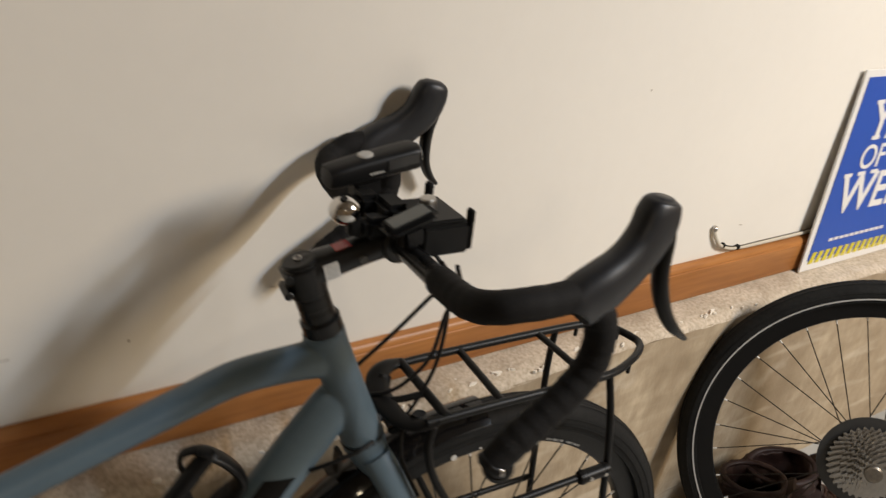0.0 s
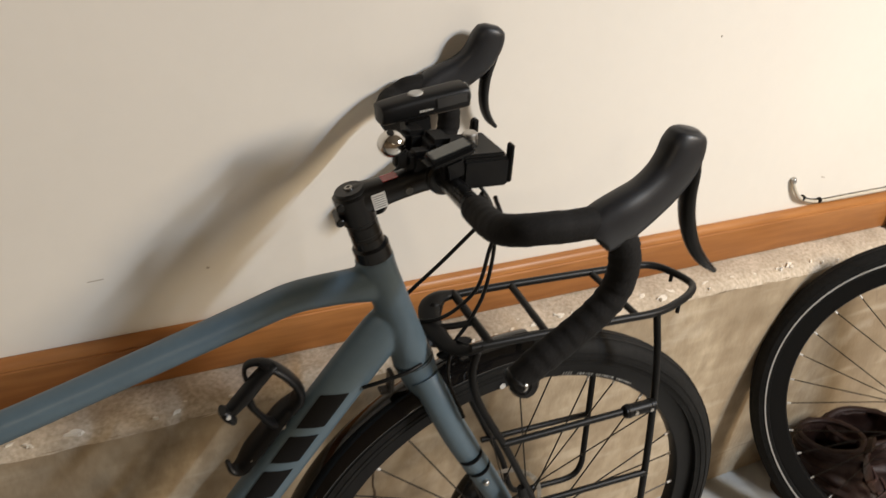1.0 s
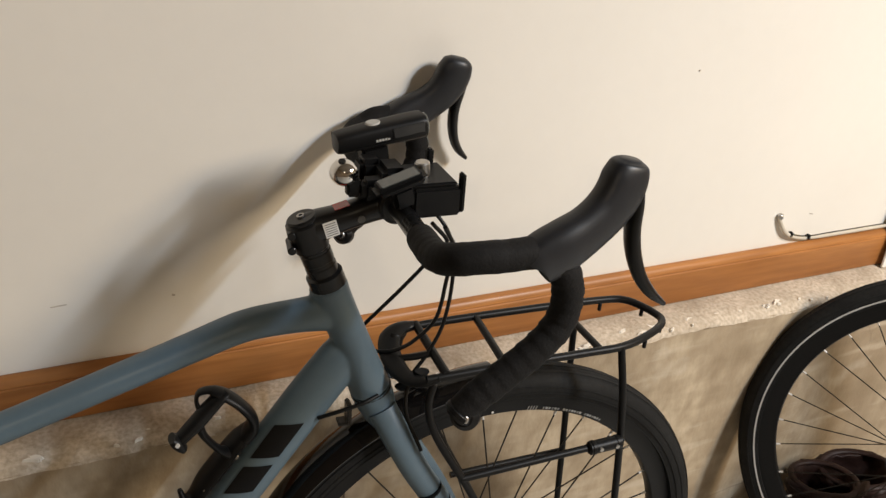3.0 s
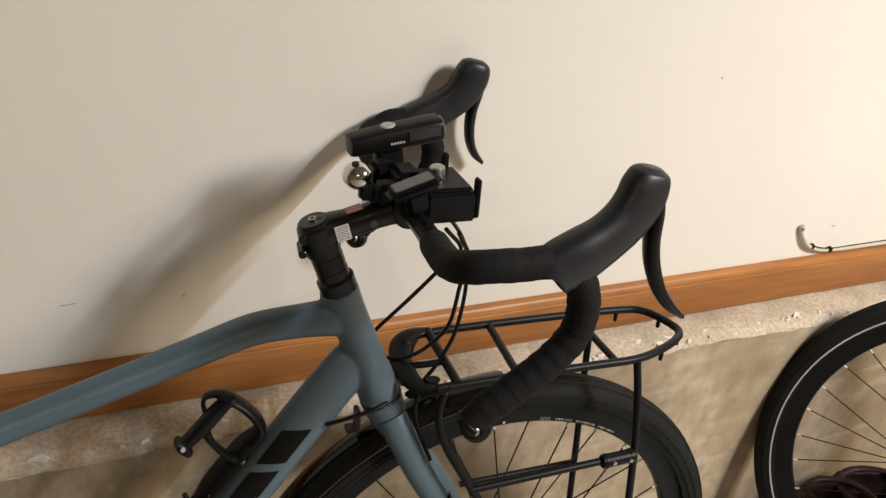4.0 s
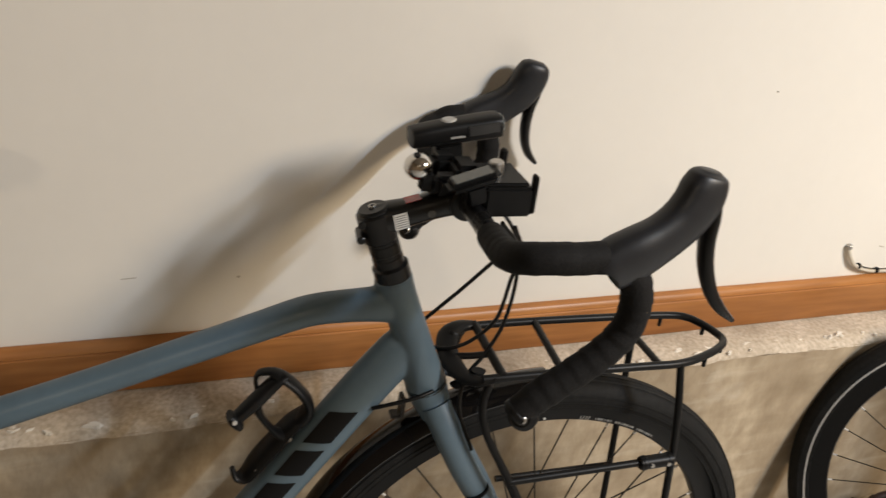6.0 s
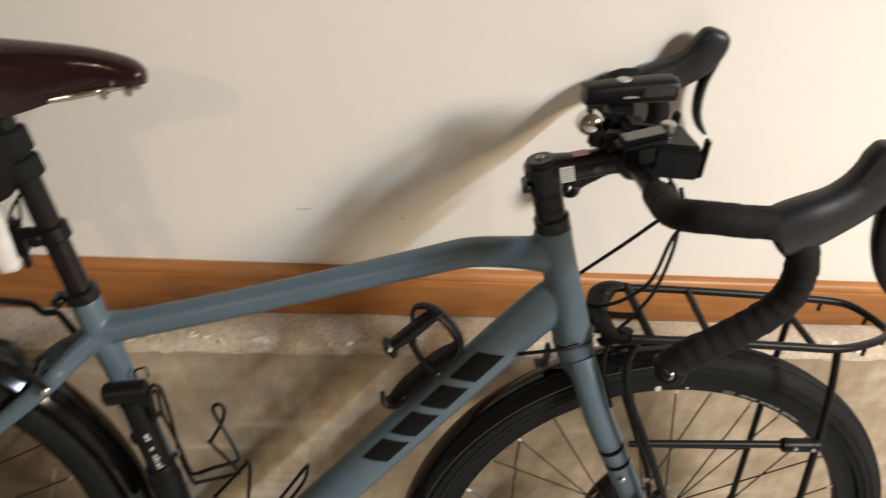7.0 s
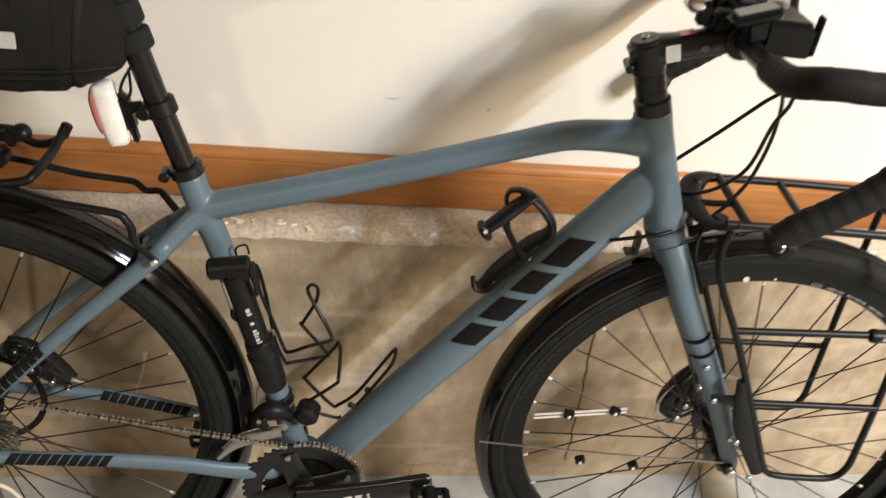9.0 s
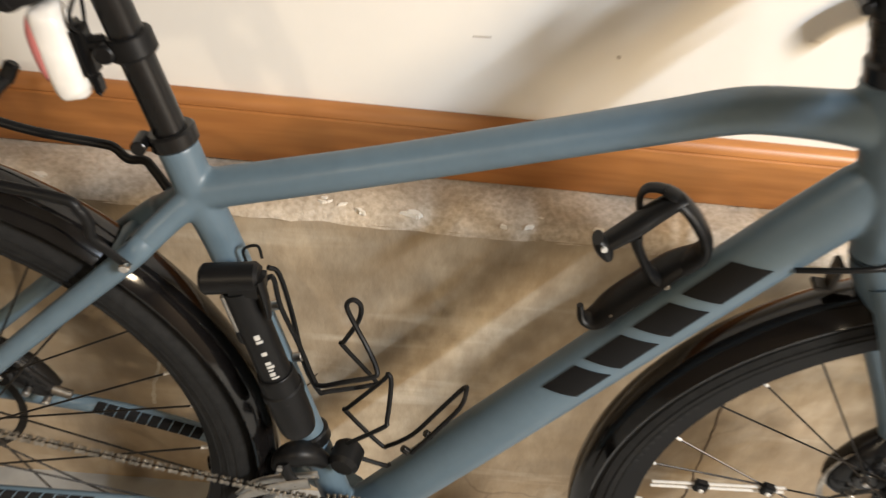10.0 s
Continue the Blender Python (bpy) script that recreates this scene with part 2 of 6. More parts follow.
def disc(bm, centre, axis, radius, length, segs=20, bevel=0.0, r2=None):
    """A cylinder (or cone) centred at centre along axis with eased rims."""
    ax = Vector(axis).normalized()
    q = Vector((0, 0, 1)).rotation_difference(ax)
    r2 = radius if r2 is None else r2
    e = min(bevel, radius * 0.45, length * 0.45)
    h = length / 2
    prof = [(radius - e, -h), (radius, -h + e), (r2, h - e), (r2 - e, h)] if e > 0 else [(radius, -h), (r2, h)]
    rings = []
    for r, z in prof:
        rings.append([bm.verts.new(Vector(centre) + q @ Vector((r * math.cos(2 * math.pi * k / segs), r * math.sin(2 * math.pi * k / segs), z))) for k in range(segs)])
    for a, b in zip(rings, rings[1:]):
        for k in range(segs):
            bm.faces.new((a[k], a[(k + 1) % segs], b[(k + 1) % segs], b[k]))
    bm.faces.new(rings[0][::-1])
    bm.faces.new(rings[-1])
    return bm


def block(bm, centre, size, bevel=0.002, rot=None):
    """A box with bevelled edges."""
    t = bmesh.new()
    bmesh.ops.create_cube(t, size=1.0)
    for v in t.verts:
        v.co = Vector((v.co.x * size[0], v.co.y * size[1], v.co.z * size[2]))
    if bevel > 0:
        bmesh.ops.bevel(t, geom=t.edges[:], offset=min(bevel, min(size) * 0.45), segments=2, affect="EDGES")
    m = Matrix.Translation(centre) @ (rot if rot is not None else Matrix.Identity(4))
    t.transform(m)
    me = bpy.data.meshes.new("tmp")
    t.to_mesh(me)
    t.free()
    bm.from_mesh(me)
    bpy.data.meshes.remove(me)
    return bm


def ball(bm, centre, radius, scale=(1, 1, 1), seg=20):
    t = bmesh.new()
    bmesh.ops.create_uvsphere(t, u_segments=seg, v_segments=max(8, seg // 2), radius=radius)
    t.transform(Matrix.Translation(centre) @ Matrix.Diagonal((*scale, 1)))
    me = bpy.data.meshes.new("tmp")
    t.to_mesh(me)
    t.free()
    bm.from_mesh(me)
    bpy.data.meshes.remove(me)
    return bm


def mesh_of(name, bm, mat, smooth=True, angle=40):
    bmesh.ops.recalc_face_normals(bm, faces=bm.faces[:])
    me = bpy.data.meshes.new(name)
    bm.to_mesh(me)
    bm.free()
    me.materials.append(mat)
    if smooth:
        me.polygons.foreach_set("use_smooth", [True] * len(me.polygons))
        me.set_sharp_from_angle(angle=radians(angle))
    return me


def part(name, bm, mat, parent=None, label="", matrix=None, smooth=True, angle=40):
    ob = new(name, mesh_of(name, bm, mat, smooth, angle))
    if parent:
        ob.parent = parent
    if matrix is not None:
        ob.matrix_basis = matrix
    if label:
        tagged(ob, label)
    return ob


def thing(ob, label, category, group="", kind=""):
    return tagged(ob, label, category, group, kind)


def B():
    return bmesh.new()


def slab(bm, x0, x1, y0, y1, z0, z1):
    return block(bm, ((x0 + x1) / 2, (y0 + y1) / 2, (z0 + z1) / 2), (x1 - x0, y1 - y0, z1 - z0), 0)



# ---- the room ----
wall_north = part("wall_north", slab(B(), X0, X1, 0.0, 0.15, FLOOR - 0.1, CEIL), PLASTER)
thing(wall_north, "cream painted plaster wall with small scuffs", "wall", kind="structure")
# unseen walls and ceiling added to close the room and shape bounced light
for nm, box in (("wall_south", (X0, X1, Y0 - 0.15, Y0)), ("wall_west", (X0 - 0.15, X0, Y0 - 0.15, 0.15)), ("wall_east", (X1, X1 + 0.15, Y0 - 0.15, 0.15))):
    thing(part(nm, slab(B(), *box, FLOOR - 0.1, CEIL), UNSEEN_WALL), "unseen plain brown wall, its tone set for bounced light", "wall", kind="structure")
thing(part("ceiling", slab(B(), X0 - 0.15, X1 + 0.15, Y0 - 0.15, 0.15, CEIL, CEIL + 0.12), CEILING), "unseen plain ceiling, its tone set for bounced light", "ceiling", kind="structure")
thing(part("floor", slab(B(), X0 - 0.15, X1 + 0.15, Y0 - 0.15, 0.15, FLOOR - 0.2, FLOOR), FLOOR_PAINT), "worn grey painted concrete floor", "floor", kind="structure")

# small scuffs on the plaster
for k, (x, z, w, h, a) in enumerate([(-0.041, 0.768, 0.020, 0.0013, -3), (0.105, 0.760, 0.004, 0.003, 20), (0.955, 1.045, 0.003, 0.003, 0),
                                     (1.335, 0.735, 0.010, 0.002, 12), (0.30, 0.80, 0.012, 0.001, 8), (-0.44, 0.72, 0.003, 0.006, 0)]):
    part("scuff", block(B(), (0, 0, 0), (w, 0.0012, h), 0.0002), SCUFF, wall_north, matrix=pose(x, -0.0004, z, 0, a, 0))


def concrete_base():
    """Low foundation wall, proud of the plaster, with a broken top and a trowelled face."""
    bm = bmesh.new()
    nx = 620
    prof = [(0.012, 0.0), (-0.006, 0.001), (-0.022, 0.001), (-0.038, 0.000), (-0.053, -0.001), (-0.066, -0.003), (-0.077, -0.006), (-0.084, -0.011), (-0.087, -0.018)]
    rows = []
    for i in range(nx + 1):
        x = X0 + (X1 - X0) * i / nx
        row = []
        for k, (y, dz) in enumerate(prof):
            p = Vector((x, y, 0.0))
            f = 0.0 if k == 0 else 1.0
            d = noise.fractal(p * 38, 1.0, 2.2, 4) * 0.0032 * f + noise.noise(p * 9) * 0.0035 * f
            edge = 1.0 if k >= len(prof) - 4 else 0.35
            dy = noise.noise(Vector((x * 26, k * 0.3, 7))) * 0.0028 * edge + noise.noise(Vector((x * 7, 3, k * 0.2))) * 0.003 * edge
            chipd = max(0.0, noise.noise(Vector((x * 16, 11, 2))) - 0.28) * 0.045 * (1.0 if k >= len(prof) - 3 else 0.0)
            row.append(bm.verts.new((x, y + dy * f + chipd * 0.6, LEDGE_Z + dz + d - chipd)))
        rows.append(row)
    for a, b in zip(rows, rows[1:]):
        for k in range(len(prof) - 1):
            bm.faces.new((a[k], b[k], b[k + 1], a[k + 1]))
    return bm


def concrete_face():
    bm = bmesh.new()
    nx, nz = 260, 26
    rows = []
    for i in range(nx + 1):
        x = X0 + (X1 - X0) * i / nx
        row = []
        for k in range(nz + 1):
            z = FLOOR - 0.02 + (LEDGE_Z - 0.016 - FLOOR + 0.02) * k / nz
            d = noise.fractal(Vector((x * 4, z * 4, 1)), 1.0, 2.0, 4) * 0.0013
            row.append(bm.verts.new((x, FACE_Y + d, z)))
        rows.append(row)
    for a, b in zip(rows, rows[1:]):
        for k in range(nz):
            bm.faces.new((a[k], b[k], b[k + 1], a[k + 1]))
    return bm


base = part("foundation_wall", concrete_face(), CONCRETE, angle=80)
thing(base, "low tan concrete foundation wall with stains", "wall", kind="structure")
part("foundation_core", slab(B(), X0, X1, FACE_Y + 0.012, 0.004, FLOOR - 0.05, LEDGE_Z - 0.02), CONCRETE, base)
ledge = part("broken_top", concrete_base(), ROUGH_CONCRETE, base, "rough chipped pale concrete ledge", angle=60)


def face_line(name, points, width, mat, seed, label):
    """A thin wandering line on the concrete face, from points of x and z."""
    line = catmull(points, 10)
    pts = [(x + 0.006 * noise.noise(Vector((z * 22, seed, 0))) + 0.002 * noise.noise(Vector((z * 90, seed, 3))), FACE_Y - 0.0004, z) for x, z in line]
    rad = [(0.0012, width * (0.55 + 0.45 * abs(noise.noise(Vector((p[2] * 60, seed, 9)))) * 2)) for p in pts]
    part(name, sweep(B(), pts, rad, 6, 1), mat, base, label)


face_line("crack", [(0.338, 0.470), (0.338, 0.408), (0.343, 0.324), (0.352, 0.219), (0.356, 0.122), (0.362, 0.060)], 0.0024, CRACK, 1.0, "thin dark crack in the concrete")
face_line("crack", [(-0.205, 0.300), (-0.222, 0.257), (-0.236, 0.208)], 0.0009, CRACK, 7.0, "thin dark crack in the concrete")
face_line("pale_seam", [(-0.407, 0.330), (-0.412, 0.300), (-0.424, 0.245), (-0.434, 0.205)], 0.0042, SEAM, 2.0, "pale lime streak on the concrete")


def mortar_patch(x, y, r, seed):
    bm = bmesh.new()
    rim = []
    for k in range(16):
        a = 2 * math.pi * k / 16
        q = r * (1 + 0.9 * noise.noise(Vector((math.cos(a) * 1.6, math.sin(a) * 1.6, seed))))
        rim.append((q * math.cos(a), 0.8 * q * math.sin(a)))
    top = [bm.verts.new((0.8 * a, 0.8 * b, 0.0004)) for a, b in rim]
    low = [bm.verts.new((a, b, -0.004)) for a, b in rim]
    bm.faces.new(top)
    for k in range(16):
        bm.faces.new((low[k], low[(k + 1) % 16], top[(k + 1) % 16], top[k]))
    return part("mortar_patch", bm, LIME, base, matrix=pose(x, y, LEDGE_Z - 0.0018, 0, 0, 25 * math.sin(seed)) @ Matrix.Diagonal((1.5, 0.8, 1, 1)))


chips = [(1.02, -0.055, 0.015), (0.93, -0.060, 0.011), (0.905, -0.075, 0.008)]
chips += [(random.uniform(-0.75, 1.5), random.uniform(-0.083, -0.022), 0.002 + 0.006 * random.random() ** 2) for _ in range(22)]
chips += [(random.uniform(-0.7, 1.4), random.uniform(-0.083, -0.060), 0.002 + 0.006 * random.random() ** 2) for _ in range(44)]
for k, (x, y, r) in enumerate(chips):
    mortar_patch(x, y, r, k * 3.1)


def trim_board():
    bm = bmesh.new()
    prof = [(0.0, TRIM_LO), (-0.015, TRIM_LO), (-0.0165, TRIM_LO + 0.002), (-0.0165, TRIM_HI - 0.0165), (-0.0145, TRIM_HI - 0.0150), (-0.0145, TRIM_HI - 0.0140), (-0.0160, TRIM_HI - 0.0125), (-0.0150, TRIM_HI - 0.009), (-0.0125, TRIM_HI - 0.004), (-0.009, TRIM_HI - 0.001), (-0.004, TRIM_HI), (0.0, TRIM_HI)]
    xs = [X0 + (X1 - X0) * i / 60 for i in range(61)]
    rows = [[bm.verts.new((x, y + 0.0006 * noise.noise(Vector((x * 5, z * 30, 0))), z)) for y, z in prof] for x in xs]
    for a, b in zip(rows, rows[1:]):
        for k in range(len(prof) - 1):
            bm.faces.new((a[k], b[k], b[k + 1], a[k + 1]))
    bm.faces.new(rows[0])
    bm.faces.new(rows[-1])
    return bm


thing(part("trim", trim_board(), WOOD, matrix=pose(0, -0.0005, 0), angle=50), "orange-brown varnished wooden trim board along the wall", "trim", kind="structure")

# ---- ceiling lamps over the open floor ----
for (x, y, z), power, (wide, deep), tint in LAMPS:
    lamp = bpy.data.lights.new("lamp", "AREA")
    lamp.shape, lamp.size, lamp.size_y, lamp.energy, lamp.color = "RECTANGLE", wide, deep, power, tint
    ob = new("lamp_light", lamp)
    ob.matrix_world = pose(x, y, z - 0.006)
    fix = part("ceiling_lamp", block(B(), (0, 0, 0.05), (wide + 0.03, deep + 0.04, 0.10), 0.012), WHITE, matrix=pose(x, y, z))
    thing(fix, "white box-shaped lamp on the ceiling, switched on", "ceiling lamp", "ceiling lamps")
    for e in (-1, 1):
        part("end_cap", block(B(), (0, e * (deep / 2 + 0.026), 0.05), (wide + 0.034, 0.012, 0.104), 0.004), GREY, fix)

# ---- sign leaning on the ledge ----
def sign():
    w, h = 0.61, 0.468
    m = pose(1.572, -0.030, LEDGE_Z + 0.004, -2.6, 0.1, 0)
    board = part("yard_sign", block(B(), (w / 2, 0, h / 2), (w, 0.005, h), 0.001), SIGN_WHITE, matrix=m)
    thing(board, "blue plastic yard sign with white letters leaning on the wall", "sign")
    part("blue_field", block(B(), (w / 2, -0.0032, h / 2 + 0.006), (w - 0.034, 0.0012, h - 0.042), 0.0003), BLUE, board)
    for word, x, z, size in (("YA", 0.086, 0.312, 0.120), ("OF", 0.088, 0.243, 0.080), ("WEL", 0.056, 0.140, 0.128)):
        cu = bpy.data.curves.new("word", "FONT")
        cu.body, cu.size, cu.extrude = word, size, 0.0005
        cu.offset = 0.002 if word != "OF" else 0.0005
        tmp = bpy.data.objects.new("word", cu)
        scene.collection.objects.link(tmp)
        me = bpy.data.meshes.new_from_object(tmp.evaluated_get(bpy.context.evaluated_depsgraph_get()))
        bpy.data.objects.remove(tmp)
        me.materials.clear()
        me.materials.append(SIGN_WHITE)
        o = new("lettering", me)
        o.parent = board
        o.matrix_basis = pose(x, -0.0044, z, 90, 0, 0)
    # slab serifs on the heavy letters
    for x, z in ((0.094, 0.397), (0.148, 0.397), (0.121, 0.315), (0.064, 0.231), (0.116, 0.231), (0.168, 0.231)):
        part("serif", block(B(), (0, 0, 0), (0.030, 0.0010, 0.009), 0.0002), SIGN_WHITE, board, matrix=pose(x, -0.0043, z))
    for k in range(11):
        part("address_bar", block(B(), (0, 0, 0), (0.016, 0.0008, 0.007), 0.0001), SIGN_WHITE, board, matrix=pose(0.085 + k * 0.021, -0.0042, 0.072))
    for k in range(22):
        bm = bmesh.new()
        c = [(0, 0), (0.016, 0), (0.024, 0.028), (0.008, 0.028)]
        a = [bm.verts.new((x, -0.0008, z)) for x, z in c]
        b = [bm.verts.new((x, 0.0, z)) for x, z in c]
        bm.faces.new(a)
        bm.faces.new(b[::-1])
        for i in range(4):
            bm.faces.new((a[i], a[(i + 1) % 4], b[(i + 1) % 4], b[i]))
        part("yellow_slash", bm, YELLOW, board, matrix=pose(0.022 + k * 0.0256, -0.0040, 0.019))
    return board


sign()

# ---- cable along the trim ----
cab = part("wall_cable", sweep(B(), [(1.243, -0.004, 0.742), (1.250, -0.006, 0.728), (1.268, -0.008, 0.706), (1.290, -0.008, 0.694), (1.318, -0.007, 0.686), (1.345, -0.006, 0.6825), (1.42, -0.006, 0.681), (1.8, -0.006, 0.681), (3.2, -0.006, 0.681)], 0.0042, 10, 6), CABLE)
thing(cab, "cream cable clipped along the top of the trim", "cable")
part("black_wire", sweep(B(), [(1.285, -0.010, 0.703), (1.30, -0.012, 0.697), (1.345, -0.011, 0.690), (1.45, -0.010, 0.6895), (2.0, -0.010, 0.6885), (3.2, -0.010, 0.6885)], 0.0010, 8, 4), PLASTIC, cab, "thin black wire")
for x, z in ((1.285, 0.699), (1.338, 0.686)):
    part("cable_tie", disc(B(), (x, -0.008, z), (1, 0, -0.5), 0.0062, 0.005, 12, 0.001), PLASTIC, cab)
part("cable_plug", disc(B(), (1.245, -0.005, 0.742), (0.4, 0, -1), 0.0055, 0.010, 12, 0.001), STEEL, cab)


# ---- wheels ----
def wheel(name, parent, m, R, width, rim_in, spokes, turn=0.0, flange=0.022, half=0.032, stripe=False):
    """A wheel about its own y axis: the rim is the object, with tyre, hub and spokes under it."""
    bead = R - width * 0.52 - 0.0115
    rim = part(name, revolve(B(), [(rim_in, -0.007), (rim_in + 0.002, -0.011), (bead - 0.002, -0.0135), (bead + 0.003, -0.014), (bead + 0.003, 0.014), (bead - 0.002, 0.0135), (rim_in + 0.002, 0.011), (rim_in, 0.007)], 96), BLACK_SATIN, parent, matrix=m)
    prof = []
    rc, hw = R - width * 0.52, width * 0.5
    for k in range(15):
        a = radians(-118 + 236 * k / 14)
        prof.append((rc + width * 0.52 * math.cos(a), hw * math.sin(a)))
    part("tyre", revolve(B(), prof, 110), RUBBER, rim)
    if stripe:
        for s in (-1, 1):
            r = rc - 0.006
            y = s * hw * 1.005
            part("sidewall_stripe", revolve(B(), [(r - 0.0014, y * 0.985), (r + 0.0014, y * 0.985), (r + 0.0014, y + s * 0.0005), (r - 0.0014, y + s * 0.0005)], 110), STRIPE, rim)
    # moulded rings on the sidewalls
    for s in (-1, 1):
        for dr in (-0.0125, -0.0040, 0.0060):
            y = s * hw * math.sqrt(1 - (dr / (width * 0.52)) ** 2)
            part("sidewall_ring", revolve(B(), [(rc + dr - 0.0011, y - s * 0.002), (rc + dr - 0.0007, y + s * 0.0009), (rc + dr + 0.0007, y + s * 0.0009), (rc + dr + 0.0011, y - s * 0.002)], 110), RUBBER, rim)
    # tread ribs along the crown
    for y, dr in ((-0.011, 0.0006), (0.0, 0.0009), (0.011, 0.0006)):
        r = rc + width * 0.52 * math.sqrt(max(0.0, 1 - (y / hw) ** 2))
        part("tread_rib", revolve(B(), [(r - 0.001, y - 0.003), (r + dr, y - 0.0022), (r + dr, y + 0.0022), (r - 0.001, y + 0.003)], 110), RUBBER, rim)
    hub = part("hub", revolve(B(), [(0.006, -half - 0.016), (0.011, -half - 0.014), (0.014, -half - 0.004), (flange + 0.004, -half - 0.002), (flange + 0.004, -half + 0.002), (0.014, -half + 0.006), (0.012, 0), (0.014, half - 0.006), (flange + 0.004, half - 0.002), (flange + 0.004, half + 0.002), (0.014, half + 0.004), (0.011, half + 0.014), (0.006, half + 0.016)], 32), BLACK_METAL, rim)
    # one spoke mesh for all: along z, from the flange to the rim
    a_off = radians(62)
    p_h, p_r = Vector((flange, 0, 0)), Vector((rim_in + 0.004, 0, 0))
    length = math.sqrt((p_r.x * math.cos(a_off) - p_h.x) ** 2 + (p_r.x * math.sin(a_off)) ** 2 + half ** 2)
    sb = bmesh.new()
    sweep(sb, [(0, 0, 0), (0, 0, length * 0.985)], [0.00115, 0.00115], 6, 1)
    split = len(sb.faces)
    disc(sb, (0, 0, length * 0.970), (0, 0, 1), 0.0019, 0.008, 8)
    me = mesh_of("spoke", sb, SPOKE)
    me.materials.append(ALUMINIUM)
    for p in me.polygons[split:]:
        p.material_index = 1
    for k in range(spokes):
        ang = radians(turn) + 2 * math.pi * k / spokes
        s = 1 if k % 2 else -1
        d = 1 if (k // 2) % 2 else -1
        r_p = Vector((p_r.x * math.cos(ang), s * 0.003, p_r.x * math.sin(ang)))
        h_p = Vector((p_h.x * math.cos(ang + d * a_off), s * half, p_h.x * math.sin(ang + d * a_off)))
        q = (r_p - h_p).to_track_quat("Z", "Y").to_matrix().to_4x4()
        o = new("spoke", me)
        o.parent = rim
        o.matrix_basis = Matrix.Translation(h_p) @ q @ Matrix.Diagonal((1, 1, (r_p - h_p).length / length, 1))
    return rim


def cog(bm, r, y, teeth, thick=0.002, hole=0.5, tooth=0.0022):
    """A toothed ring about the y axis."""
    out = []
    n = teeth * 4
    for side in (-1, 1):
        o, i = [], []
        for k in range(n):
            a = 2 * math.pi * k / n
            q = r + (tooth if k % 4 in (0, 1) else -tooth)
            o.append(bm.verts.new((q * math.cos(a), y + side * thick / 2, q * math.sin(a))))
            i.append(bm.verts.new((r * hole * math.cos(a), y + side * thick / 2, r * hole * math.sin(a))))
        out.append((o, i))
        for k in range(n):
            bm.faces.new((o[k], o[(k + 1) % n], i[(k + 1) % n], i[k]))
    (o1, i1), (o2, i2) = out
    for k in range(n):
        bm.faces.new((o1[k], o1[(k + 1) % n], o2[(k + 1) % n], o2[k]))
        bm.faces.new((i1[k], i1[(k + 1) % n], i2[(k + 1) % n], i2[k]))
    return bm


def cassette(rim, radii, y0, step, m=None, tooth=0.0022, mat=None):
    body = part("cassette", disc(B(), (0, y0 - step * len(radii) / 2, 0), (0, 1, 0), 0.017, step * len(radii) + 0.004, 24, 0.001), DULL_STEEL, rim, matrix=m)
    for k, r in enumerate(radii):
        part("cog", cog(B(), r, y0 - k * step, max(11, int(r * 495)), tooth=tooth), mat or DULL_STEEL, body, smooth=False)
    part("lock_ring", disc(B(), (0, y0 - step * len(radii) - 0.001, 0), (0, 1, 0), 0.015, 0.004, 20, 0.001), DULL_STEEL, body)
    return body


SPARE = pose(1.439, -0.372, 0.375, 0, 0, -51) @ pose(0, 0, 0, -14, 0, 0)
spare = wheel("spare_bicycle_wheel", None, SPARE, 0.365, 0.050, 0.292, 32, 5, stripe=True)
thing(spare, "bicycle rear wheel with reflective stripe tyre leaning on the wall", "bicycle wheel")
cassette(spare, [0.074, 0.068, 0.062, 0.056, 0.051, 0.046, 0.041, 0.036, 0.032, 0.028, 0.024], -0.036, 0.0046, tooth=0.0028, mat=STEEL)
part("spoke_guard", revolve(B(), [(0.025, -0.031), (0.094, -0.028), (0.094, -0.0265), (0.025, -0.0295)], 48), DARK_GREY, spare, "dark grey plastic disc")
part("axle", disc(B(), (0, 0, 0), (0, 1, 0), 0.006, 0.160, 16, 0.001), BLACK_METAL, spare)


